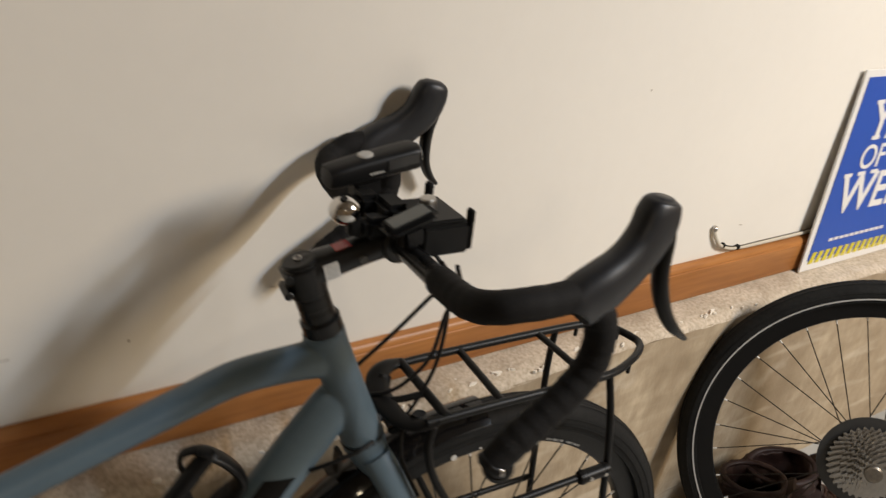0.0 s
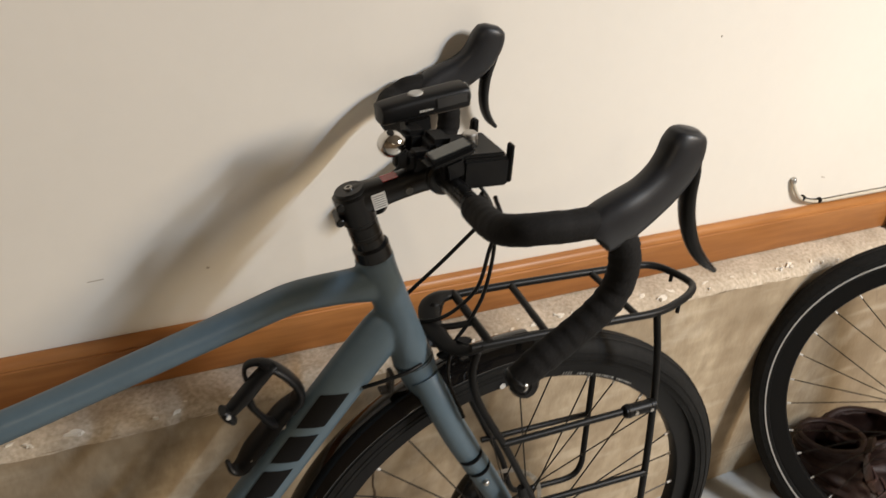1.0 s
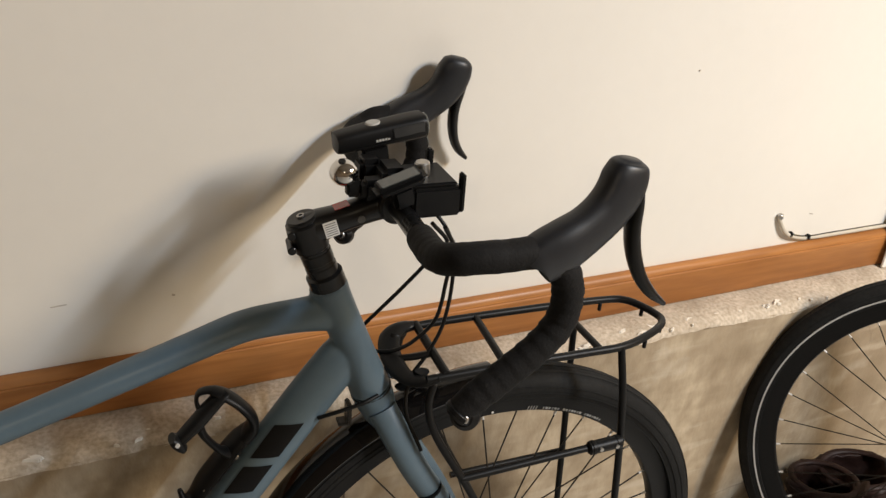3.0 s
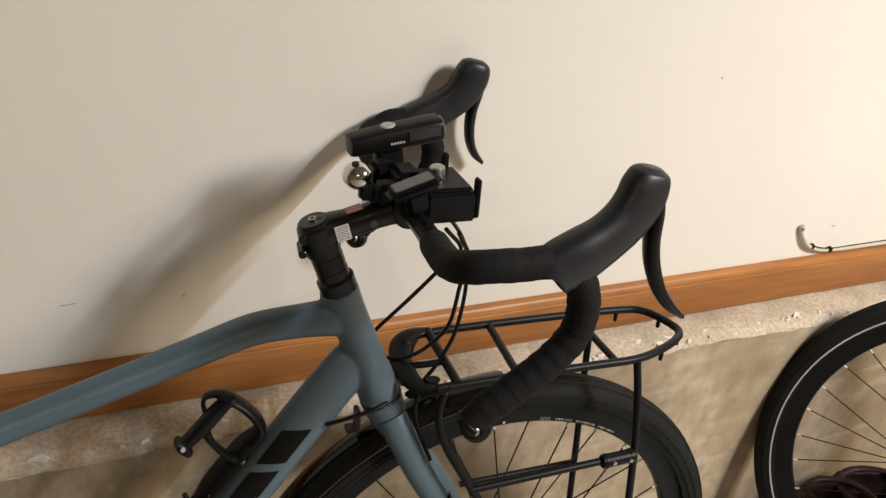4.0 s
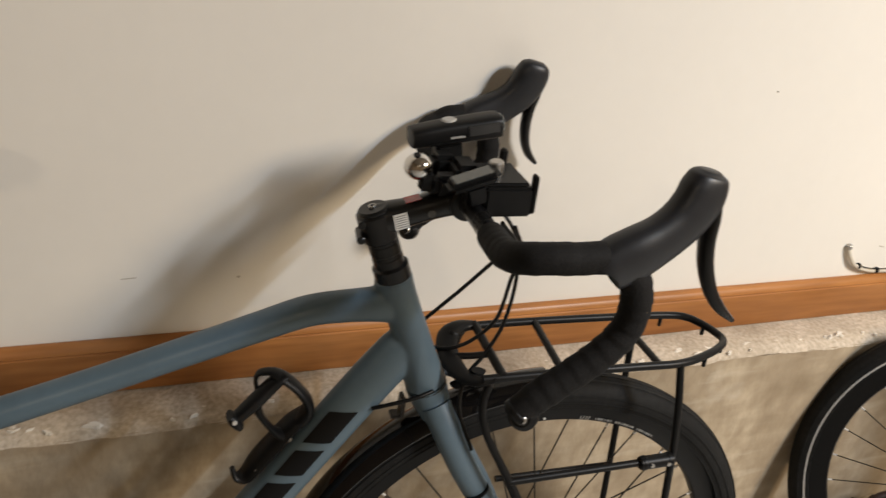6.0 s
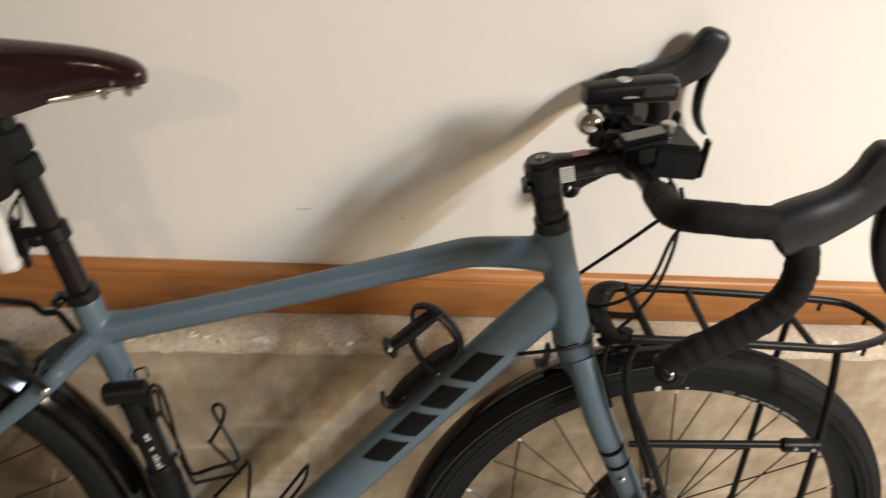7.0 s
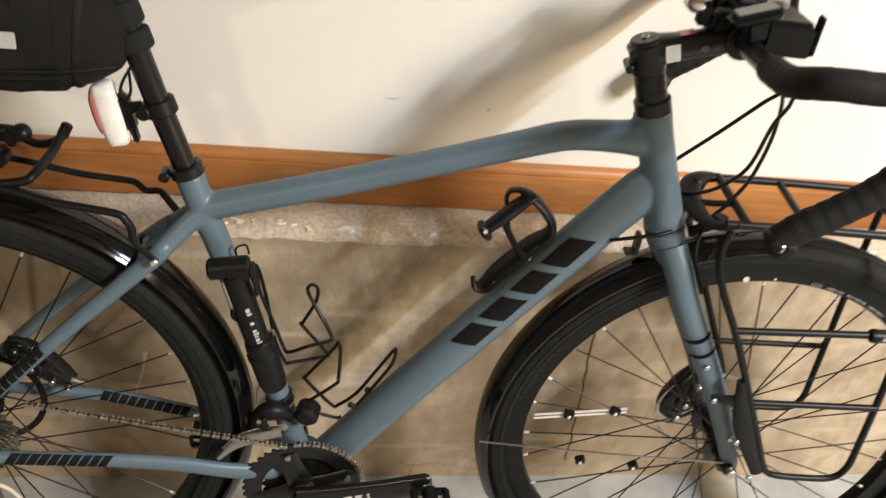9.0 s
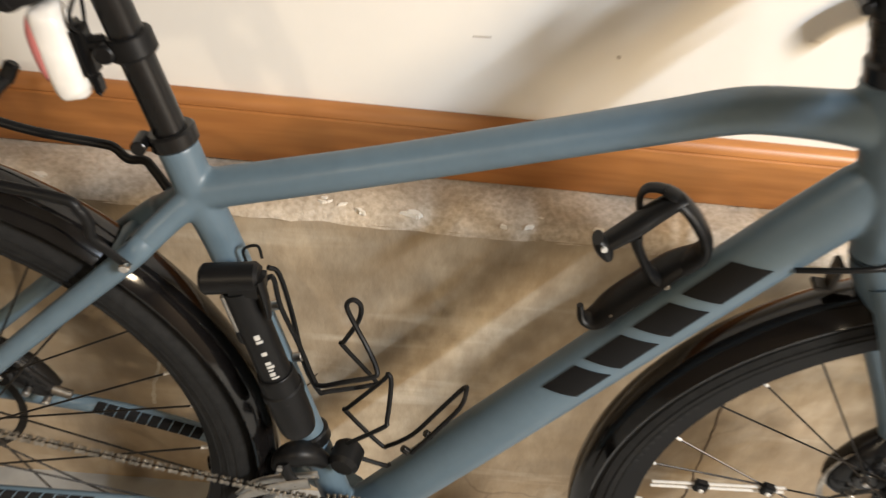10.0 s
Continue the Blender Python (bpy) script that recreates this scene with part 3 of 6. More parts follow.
# ---- boots ----
def boot(name, m, seed):
    """A lace-up ankle boot, toe towards +x, standing at z = 0."""
    bm = bmesh.new()
    n = 44
    # cross-sections: z, centre x, half length, half width
    secs = [(0.020, 0.060, 0.142, 0.046), (0.045, 0.060, 0.142, 0.050), (0.066, 0.050, 0.132, 0.050), (0.085, 0.036, 0.118, 0.049), (0.105, 0.022, 0.101, 0.047),
            (0.130, 0.006, 0.083, 0.046), (0.160, -0.010, 0.069, 0.046), (0.190, -0.022, 0.061, 0.048), (0.212, -0.022, 0.064, 0.051), (0.220, -0.022, 0.060, 0.047), (0.212, -0.022, 0.053, 0.040), (0.150, -0.020, 0.046, 0.034), (0.110, -0.020, 0.042, 0.032)]
    rings = []
    for j, (z, cx, hl, hw) in enumerate(catmull(secs, 4)):
        j, ring = j / 4, []
        for k in range(n):
            a = 2 * math.pi * k / n
            c, s = math.cos(a), math.sin(a)
            w = hw * (0.86 + 0.14 * c) if z < 0.09 else hw
            p = Vector((cx + hl * math.copysign(abs(c) ** 0.85, c), w * math.copysign(abs(s) ** 0.8, s), z))
            crease = noise.fractal(p * 24 + Vector((seed, 0, 0)), 1.0, 2.0, 5) * 0.0120 - 0.0045 * abs(noise.noise(p * 42 + Vector((0, seed, 0))))
            if 0.085 < z < 0.205:
                crease += 0.0030 * math.sin(z * 190 + 5 * noise.noise(p * 11 + Vector((seed, 0, 4))))
            dip = (0.016 * max(0.0, c) - 0.012 * max(0.0, -c)) * min(1.0, max(0.0, j - 6.0), max(0.0, 11.0 - j))
            ring.append(bm.verts.new(p + Vector((c, s, 0.3)) * crease + Vector((0, 0, dip))))
        rings.append(ring)
    for a, b in zip(rings, rings[1:]):
        for k in range(n):
            bm.faces.new((a[k], a[(k + 1) % n], b[(k + 1) % n], b[k]))
    bm.faces.new(rings[0][::-1])
    bm.faces.new(rings[-1])
    ob = part(name, bm, BOOT, matrix=m, angle=70)
    thing(ob, "worn brown leather lace-up boot standing on the floor", "boot", "pair of boots")
    sb = bmesh.new()
    rr = []
    for z in (0.0, 0.006, 0.020, 0.024):
        g = 1.05 if z < 0.02 else 1.0
        rr.append([sb.verts.new((0.060 + 0.146 * g * math.copysign(abs(math.cos(2 * math.pi * k / n)) ** 0.85, math.cos(2 * math.pi * k / n)), 0.048 * g * math.copysign(abs(math.sin(2 * math.pi * k / n)) ** 0.8, math.sin(2 * math.pi * k / n)), z)) for k in range(n)])
    for a, b in zip(rr, rr[1:]):
        for k in range(n):
            sb.faces.new((a[k], a[(k + 1) % n], b[(k + 1) % n], b[k]))
    sb.faces.new(rr[0][::-1])
    sb.faces.new(rr[-1])
    part("sole", sb, BOOT_SOLE, ob, "dark rubber sole")
    part("collar", sweep(B(), [(-0.022 + 0.060 * math.cos(a), 0.047 * math.sin(a), 0.220 + 0.014 * math.cos(a) + 0.006 * noise.noise(Vector((2 * math.cos(a), 2 * math.sin(a), seed)))) for a in [2 * math.pi * k / 12 for k in range(12)]], 0.0065, 10, 3, (0, 0, 1), True), BOOT, ob, "padded leather collar")
    part("tongue", sweep(B(), [(0.122, 0, 0.090), (0.088, 0, 0.124), (0.058, 0, 0.165), (0.042, 0, 0.225), (0.050, 0, 0.248)], [(0.022, 0.004), (0.024, 0.005), (0.026, 0.005), (0.028, 0.006), (0.022, 0.004)], 12), BOOT, ob)
    for k in range(6):
        z, x = 0.098 + 0.021 * k, 0.126 - 0.021 * min(k, 3) - 0.0030 * k
        for s in (-1, 1):
            part("lace", sweep(B(), [(x - 0.012, -0.024 * s, z), (x + 0.003, 0, z + 0.008), (x - 0.012, 0.024 * s, z + 0.014)], 0.0024, 6, 4), LACE, ob)
    return ob


boot("boot", pose(1.392, -0.232, FLOOR, 0, 0, -58) @ Matrix.Diagonal((1.10, 1.18, 0.86, 1)), 0.0)
boot("boot", pose(1.505, -0.225, FLOOR, 0, 0, -30) @ Matrix.Diagonal((1.25, 1.22, 0.84, 1)), 5.0)


# ---- the bicycle: local x forward, y to the wall, z up; it leans on the wall with its bars ----
BIKE = pose(0, -0.329, 0, -5, 0, 0)
STEER_AXIS = Vector((-0.335, 0, 0.942)).normalized()
STEER_AT = Vector((0.300, 0, 0.752))
STEER = Matrix.Translation(STEER_AT) @ Matrix.Rotation(radians(-5.0), 4, STEER_AXIS) @ Matrix.Translation(-STEER_AT)

STEER_BAR = Matrix.Translation(STEER_AT) @ Matrix.Rotation(radians(-4.5), 4, STEER_AXIS) @ Matrix.Translation(-STEER_AT)

bike = new("bicycle")
bike.matrix_basis = BIKE
bike.empty_display_size = 0.1
thing(bike, "slate blue touring bicycle with racks leaning against the wall", "bicycle")

BB = V(-0.145, 0, 0.320)
REAR = V(-0.583, 0, 0.402)
FRONT = V(0.478, 0, 0.387)


def bp(name, bm, mat, label="", parent=None, steer=False, angle=40, smooth=True, bar=False):
    """A part of the bicycle; steer: it turns with the fork."""
    m = STEER_BAR.copy() if bar else STEER.copy() if steer else None
    return part(name, bm, mat, parent or bike, label, m, smooth, angle)


# frame
def welded(bm, voxel, rounds):
    """One skin over crossing tubes, with eased welds where they meet."""
    bmesh.ops.recalc_face_normals(bm, faces=bm.faces[:])
    me = bpy.data.meshes.new("tmp")
    bm.to_mesh(me)
    bm.free()
    tmp = bpy.data.objects.new("tmp", me)
    scene.collection.objects.link(tmp)
    rm = tmp.modifiers.new("skin", "REMESH")
    rm.mode, rm.voxel_size = "VOXEL", voxel
    sm = tmp.modifiers.new("ease", "SMOOTH")
    sm.factor, sm.iterations = 0.5, rounds
    res = bpy.data.meshes.new_from_object(tmp.evaluated_get(bpy.context.evaluated_depsgraph_get()))
    bpy.data.objects.remove(tmp)
    out = bmesh.new()
    out.from_mesh(res)
    bpy.data.meshes.remove(res)
    return out


DT_Z = [0.310, 0.354, 0.4785, 0.604, 0.7045, 0.757, 0.788, 0.806, 0.816]
DT_RY = [0.0255, 0.0260, 0.0262, 0.0240, 0.0208, 0.0192, 0.0180, 0.0172, 0.0160]
DT_RX = [0.026, 0.0272, 0.0288, 0.0295, 0.0305, 0.0312, 0.0312, 0.0295, 0.0260]
DT_X = [-0.138, -0.0995, 0.0, 0.10, 0.18, 0.222, 0.248, 0.262, 0.270]
fr = B()
sweep(fr, [(0.244, 0, 0.906), (0.253, 0, 0.880), (0.272, 0, 0.830), (0.290, 0, 0.780), (0.2995, 0, 0.753)], [0.0232, 0.0225, 0.0225, 0.0245, 0.0262], 32, 6)
sweep(fr, [(-0.284, 0, 0.745), (-0.255, 0, 0.752), (-0.120, 0, 0.7885), (0.0, 0, 0.824), (0.090, 0, 0.851), (0.128, 0, 0.8625), (0.150, 0, 0.8675), (0.175, 0, 0.8695), (0.215, 0, 0.870), (0.258, 0, 0.869)],
      [(0.0165, 0.0175), (0.0165, 0.0175), (0.017, 0.0165), (0.0175, 0.0165), (0.019, 0.0168), (0.0195, 0.0175), (0.0195, 0.018), (0.019, 0.019), (0.0185, 0.021), (0.018, 0.026)], 32, 5)
sweep(fr, [(x, 0, z) for x, z in zip(DT_X, DT_Z)], list(zip(DT_RY, DT_RX)), 32, 6)
sweep(fr, [(-0.2915, 0, 0.790), (-0.275, 0, 0.738), (-0.252, 0, 0.672), (-0.184, 0, 0.452), (-0.150, 0, 0.335)], [0.0172, 0.0168, 0.0162, 0.0162, 0.0175], 28, 6)
disc(fr, BB, (0, 1, 0), 0.0235, 0.072, 32, 0.002)
for s in (-1, 1):
    sweep(fr, [(-0.268, s * 0.004, 0.752), (-0.296, s * 0.014, 0.727), (-0.318, s * 0.027, 0.706)], [(0.010, 0.0135), (0.0105, 0.0125), (0.0100, 0.0118)], 20, 6)
bp("main_frame", welded(fr, 0.0021, 7), FRAME, "slate blue painted frame with smooth welds", angle=180)
for s in (-1, 1):
    bp("seat_stay", sweep(B(), [(-0.314, s * 0.0245, 0.7097), (-0.335, s * 0.036, 0.690), (-0.431, s * 0.050, 0.600), (-0.52, s * 0.060, 0.510), (-0.588, s * 0.066, 0.436)],
                            [(0.0098, 0.0115), (0.0098, 0.0113), (0.0088, 0.0100), (0.0082, 0.0092), (0.0078, 0.0085)], 16, 6), FRAME)
    bp("chain_stay", sweep(B(), [(-0.158, s * 0.022, 0.332), (-0.200, s * 0.036, 0.341), (-0.250, s * 0.046, 0.354), (-0.315, s * 0.052, 0.372), (-0.40, s * 0.060, 0.388), (-0.50, s * 0.065, 0.397), (-0.575, s * 0.067, 0.402)],
                             [(0.010, 0.015), (0.009, 0.014), (0.0085, 0.0125), (0.0085, 0.0115), (0.0085, 0.0105), (0.008, 0.0095), (0.0075, 0.009)], 16, 6), FRAME)
    d = B()
    sweep(d, [(-0.560, s * 0.067, 0.398), (-0.583, s * 0.067, 0.404), (-0.600, s * 0.067, 0.424)], [(0.0028, 0.011), (0.0028, 0.019), (0.0028, 0.012)], 14, 5)
    bp("dropout", d, FRAME)
bp("stay_bridge", sweep(B(), [(-0.345, -0.034, 0.680), (-0.350, 0, 0.684), (-0.345, 0.034, 0.680)], 0.006, 12, 4), FRAME)


def wrap(axis_a, axis_b, radius, s0, s1, p0, p1, lift=0.0008, n=10, slant=0.0, m=6):
    """A thin patch laid on a tube between two axis fractions and two angles (0: facing the room)."""
    a, b = Vector(axis_a), Vector(axis_b)
    d = (b - a).normalized()
    side = Vector((0, -1, 0))
    up = d.cross(side)
    if up.z < 0:
        up = -up
    bm = bmesh.new()
    grids = []
    for lf in (lift, 0.0):
        rows = []
        for i in range(m + 1):
            row = []
            for k in range(n + 1):
                ph = radians(p0 + (p1 - p0) * k / n)
                s = s0 + (s1 - s0) * i / m + slant * (k / n - 0.5)
                ra, rb = radius(a + d * s) if callable(radius) else radius
                row.append(bm.verts.new(a + d * s + side * ((ra + lf) * math.cos(ph)) + up * ((rb + lf) * math.sin(ph))))
            rows.append(row)
        grids.append(rows)
        for x, y in zip(rows, rows[1:]):
            for k in range(n):
                bm.faces.new((x[k], x[k + 1], y[k + 1], y[k]))
    t, u = grids
    for i in range(m):
        bm.faces.new((t[i][0], t[i + 1][0], u[i + 1][0], u[i][0]))
        bm.faces.new((t[i][n], t[i + 1][n], u[i + 1][n], u[i][n]))
    for k in range(n):
        bm.faces.new((t[0][k], t[0][k + 1], u[0][k + 1], u[0][k]))
        bm.faces.new((t[m][k], t[m][k + 1], u[m][k + 1], u[m][k]))
    return bm


DT_A, DT_B = (-0.0995, 0, 0.354), (0.236, 0, 0.7755)
DT_R = lambda p: (float(np.interp(p.z, DT_Z, DT_RY)), float(np.interp(p.z, DT_Z, DT_RX)))
# plain dark blocks where the down tube carries its maker's mark
for s0, s1 in ((0.264, 0.305), (0.317, 0.360), (0.373, 0.414), (0.427, 0.478)):
    bp("decal", wrap(DT_A, DT_B, DT_R, s0, s1, -8, 48, slant=-0.020, n=16), DECAL)
# checked guard patches on the drive-side stays
for k in range(10):
    bp("stay_guard", wrap((-0.50, -0.065, 0.397), (-0.40, -0.060, 0.388), (0.0083, 0.0102), -0.022 + k * 0.0125, -0.0112 + k * 0.0125, -24, 74, 0.0008, 6, 0.009), DECAL)
    bp("stay_guard", wrap((-0.42, 0.0610, 0.390), (-0.315, 0.052, 0.372), (0.0086, 0.0115), -0.015 + k * 0.0125, -0.0045 + k * 0.0125, -10, 70, 0.0008, 6, 0.005), DECAL)
for k in range(15):
    bp("stay_guard", wrap((-0.588, -0.066, 0.436), (-0.52, -0.060, 0.510), (0.0083, 0.0093), 0.002 + k * 0.0125, 0.0120 + k * 0.0125, -30, 60, 0.0009, 6, 0.005), DECAL)

# seat post, collar and what it carries
bp("seat_collar", disc(B(), (-0.2935, 0, 0.7955), (-0.29, 0, 0.957), 0.0200, 0.015, 26, 0.002), BLACK_METAL)
bp("collar_bolt", disc(B(), (-0.3160, -0.010, 0.7925), (0, 1, 0), 0.0065, 0.020, 14, 0.001), BLACK_METAL)
bp("seat_post", sweep(B(), [(-0.290, 0, 0.785), (-0.323, 0, 0.885), (-0.356, 0, 0.992), (-0.362, 0, 1.010)], [0.0136] * 4, 22, 3), BLACK_METAL, "black seat post")
for z0, h in ((0.974, 0.026), (0.946, 0.022)):
    x0 = -0.290 - (z0 - 0.785) * 0.322
    bp("strap", disc(B(), (x0, 0, z0), (-0.31, 0, 0.95), 0.0205, h, 22, 0.002), VELCRO)
clamp = bp("seat_clamp", block(B(), (-0.365, 0, 1.012), (0.040, 0.040, 0.026), 0.006), BLACK_METAL)
disc(b_ := B(), (-0.365, 0, 1.012), (0, 1, 0), 0.006, 0.055, 14, 0.001)
bp("clamp_bolt", b_, STEEL)


def saddle():
    """Leather saddle: stations along x with a rounded top and a skirt on each side."""
    bm = bmesh.new()
    # x, half width, top z, skirt drop
    st = [(-0.213, 0.004, 1.054, 0.003), (-0.2165, 0.012, 1.062, 0.008), (-0.230, 0.0175, 1.070, 0.017), (-0.262, 0.020, 1.076, 0.025), (-0.300, 0.023, 1.078, 0.043), (-0.340, 0.030, 1.078, 0.057), (-0.370, 0.042, 1.077, 0.053),
          (-0.400, 0.057, 1.078, 0.037), (-0.430, 0.070, 1.081, 0.024), (-0.460, 0.078, 1.085, 0.013), (-0.482, 0.078, 1.087, 0.009), (-0.496, 0.070, 1.086, 0.009), (-0.503, 0.052, 1.084, 0.010)]
    full = catmull(st, 4)
    n = 22
    rows = []
    for x, w, zt, dr in full:
        row = []
        for k in range(n + 1):
            u = -1 + 2 * k / n
            au = abs(u)
            if au < 0.6:
                q = au / 0.6
                y = math.copysign(w * (q ** 0.95) * 0.97, u)
                z = zt - 0.012 * q ** 2.6 * (w / 0.05) ** 0.5
            else:
                q = (au - 0.6) / 0.4
                y = math.copysign(w * (0.97 + 0.07 * math.sin(q * math.pi * 0.9)), u)
                z = zt - 0.012 * (w / 0.05) ** 0.5 - dr * q
            row.append(bm.verts.new((x, y, z)))
        rows.append(row)
    for a, b in zip(rows, rows[1:]):
        for k in range(n):
            bm.faces.new((a[k], a[k + 1], b[k + 1], b[k]))
    bmesh.ops.solidify(bm, geom=bm.faces[:], thickness=0.0045)
    ob = bp("saddle", bm, LEATHER, "burgundy leather saddle with chrome rails", angle=60)
    for s in (-1, 1):
        part("rail", sweep(B(), [(-0.226, s * 0.010, 1.047), (-0.245, s * 0.014, 1.043), (-0.265, s * 0.018, 1.038), (-0.310, s * 0.020, 1.027), (-0.365, s * 0.019, 1.023), (-0.425, s * 0.025, 1.021), (-0.450, s * 0.030, 1.019), (-0.459, s * 0.033, 1.026), (-0.462, s * 0.036, 1.040), (-0.460, s * 0.046, 1.056), (-0.458, s * 0.060, 1.066)], 0.0038, 12, 6), CHROME, ob)
        for k in range(26):
            x = -0.262 - 0.0068 * k
            w, zt, dr = [np.interp(-x, [-q[0] for q in st], [q[c] for q in st]) for c in (1, 2, 3)]
            part("stitch", block(B(), (0, 0, 0), (0.0028, 0.0012, 0.0010), 0.0003), STITCH, ob,
                 matrix=pose(x, s * (w * 1.035 + 0.0002), zt - 0.012 * (w / 0.05) ** 0.5 - dr * 0.72, 0, 4 * math.sin(k * 2.3), 0))
    part("rear_plate", sweep(B(), [(-0.488, -0.064, 1.058), (-0.498, -0.03, 1.062), (-0.500, 0, 1.064), (-0.498, 0.03, 1.062), (-0.488, 0.064, 1.058)], [(0.002, 0.008)] * 5, 10, 4, (1, 0, 0)), CHROME, ob)
    nose = B()
    disc(nose, (-0.236, 0, 1.043), (1, 0, 0.1), 0.0055, 0.034, 14, 0.001)
    block(nose, (-0.226, 0, 1.046), (0.012, 0.022, 0.012), 0.003)
    part("nose_bolt", nose, CHROME, ob)
    for x, y, z in ((-0.252, -0.016, 1.037), (-0.229, -0.012, 1.041), (-0.246, -0.014, 1.050)):
        part("nose_bolt", disc(B(), (x, y, z), (0.2, 1, 0.1), 0.0052, 0.010, 14, 0.0015), CHROME, ob)
    for s in (-1, 1):
        for x, y, z in ((-0.433, 0.0728, 1.0605), (-0.451, 0.0785, 1.0690)):
            part("rivet", disc(B(), (x, s * y, z), (0, 1, 0.25 * s), 0.0056, 0.004, 16, 0.0014), CHROME, ob)
        part("scratch", sweep(B(), [(-0.3690, s * 0.0420, 1.0640), (-0.3665, s * 0.0418, 1.0590), (-0.3650, s * 0.0414, 1.0550)], [0.0005, 0.0009, 0.0005], 6, 3), STITCH, ob, "pale scuff in the leather")
        for k in range(7):
            x = -0.357 + 0.0055 * k
            w = np.interp(-x, [-q[0] for q in st], [q[1] for q in st])
            part("embossed_mark", block(B(), (0, 0, 0), (0.0028, 0.0014, 0.0055), 0.0004), LEATHER, ob, matrix=pose(x, s * (w * 1.015), 1.0595, 0, 10, 0))
    for k in range(5):
        part("rivet", disc(B(), (-0.492 - 0.004 * (1 - abs(k - 2) / 2), -0.056 + 0.028 * k, 1.083), (-0.3, 0, 1), 0.0055, 0.003, 14, 0.001), STEEL, ob)
    return ob


saddle()


def saddle_bag():
    bm = bmesh.new()
    sec = [(-0.345, 0.018, 0.945, 0.018, 0), (-0.352, 0.028, 0.946, 0.034, 0), (-0.376, 0.042, 0.950, 0.052, 0), (-0.42, 0.052, 0.954, 0.063, 0), (-0.47, 0.058, 0.949, 0.062, 0), (-0.52, 0.058, 0.945, 0.055, 0), (-0.555, 0.05, 0.942, 0.042, 0), (-0.566, 0.04, 0.942, 0.032, 0)]
    sweep(bm, [(x, 0, z) for x, w, z, h, d in sec], [(w, h) for x, w, z, h, d in sec], 28, 4, power=0.72)
    for v in bm.verts:
        v.co += Vector((0, 1, 0.4)) * noise.noise(v.co * 30) * 0.003
    ob = bp("saddle_bag", bm, FABRIC, "black fabric saddle bag with grey reflective stripe", angle=60)
    for x, a, b, z in ((-0.425, 0.0530, 0.0640, 0.9545),):
        part("bag_strap", sweep(B(), [(x + 0.018, 0, z), (x, 0, z), (x - 0.018, 0, z)], [(a, b), (a + 0.0018, b + 0.0018), (a + 0.0016, b + 0.0014)], 28, 1, power=0.72), WEBBING, ob)
    part("bag_strap", sweep(B(), [(-0.3835, 0, 0.9508), (-0.3870, 0, 0.9512), (-0.3905, 0, 0.9516)], [(0.0452, 0.0555), (0.0472, 0.0578), (0.0472, 0.0578)], 28, 1, power=0.72), WEBBING, ob)
    part("seam", sweep(B(), [(-0.404, -0.0520, 0.918), (-0.44, -0.0560, 0.916), (-0.49, -0.0585, 0.916), (-0.545, -0.0545, 0.920)], 0.0013, 8, 4), WEBBING, ob)
    part("reflective_stripe", block(B(), (-0.479, -0.0592, 0.9560), (0.080, 0.002, 0.0165), 0.0006), REFLECT, ob, "silver grey reflective stripe")
    cover = bmesh.new()
    grid = []
    for i in range(9):
        row = []
        for k in range(13):
            a = radians(52 + 76 * k / 12)
            x = -0.466 - 0.010 * i - 0.030 * abs(math.cos(a)) * (1 - i / 8)
            w, z, h = [np.interp(-x, [-q[0] for q in sec], [q[c] for q in sec]) + d for c, d in ((1, 0.002), (2, 0.0), (3, 0.002))]
            row.append(cover.verts.new((x, -w * math.copysign(abs(math.cos(a)) ** 0.72, math.cos(a)), z + h * math.sin(a) ** 0.72)))
        grid.append(row)
    for p, q in zip(grid, grid[1:]):
        for k in range(12):
            cover.faces.new((p[k], p[k + 1], q[k + 1], q[k]))
    bmesh.ops.solidify(cover, geom=cover.faces[:], thickness=0.0012)
    part("bag_cover", cover, OLIVE, ob, "olive canvas panel on the top of the bag")
    part("zip", sweep(B(), [(-0.352, -0.036, 0.928), (-0.40, -0.0515, 0.925), (-0.47, -0.057, 0.923), (-0.54, -0.055, 0.925)], 0.0016, 8, 4), PLASTIC, ob)
    part("pull_cord", sweep(B(), [(-0.342, -0.012, 0.922), (-0.352, -0.014, 0.905), (-0.356, -0.014, 0.890), (-0.350, -0.014, 0.884), (-0.345, -0.014, 0.894), (-0.346, -0.012, 0.918)], 0.0016, 8, 5), PLASTIC, ob)
    return ob


saddle_bag()


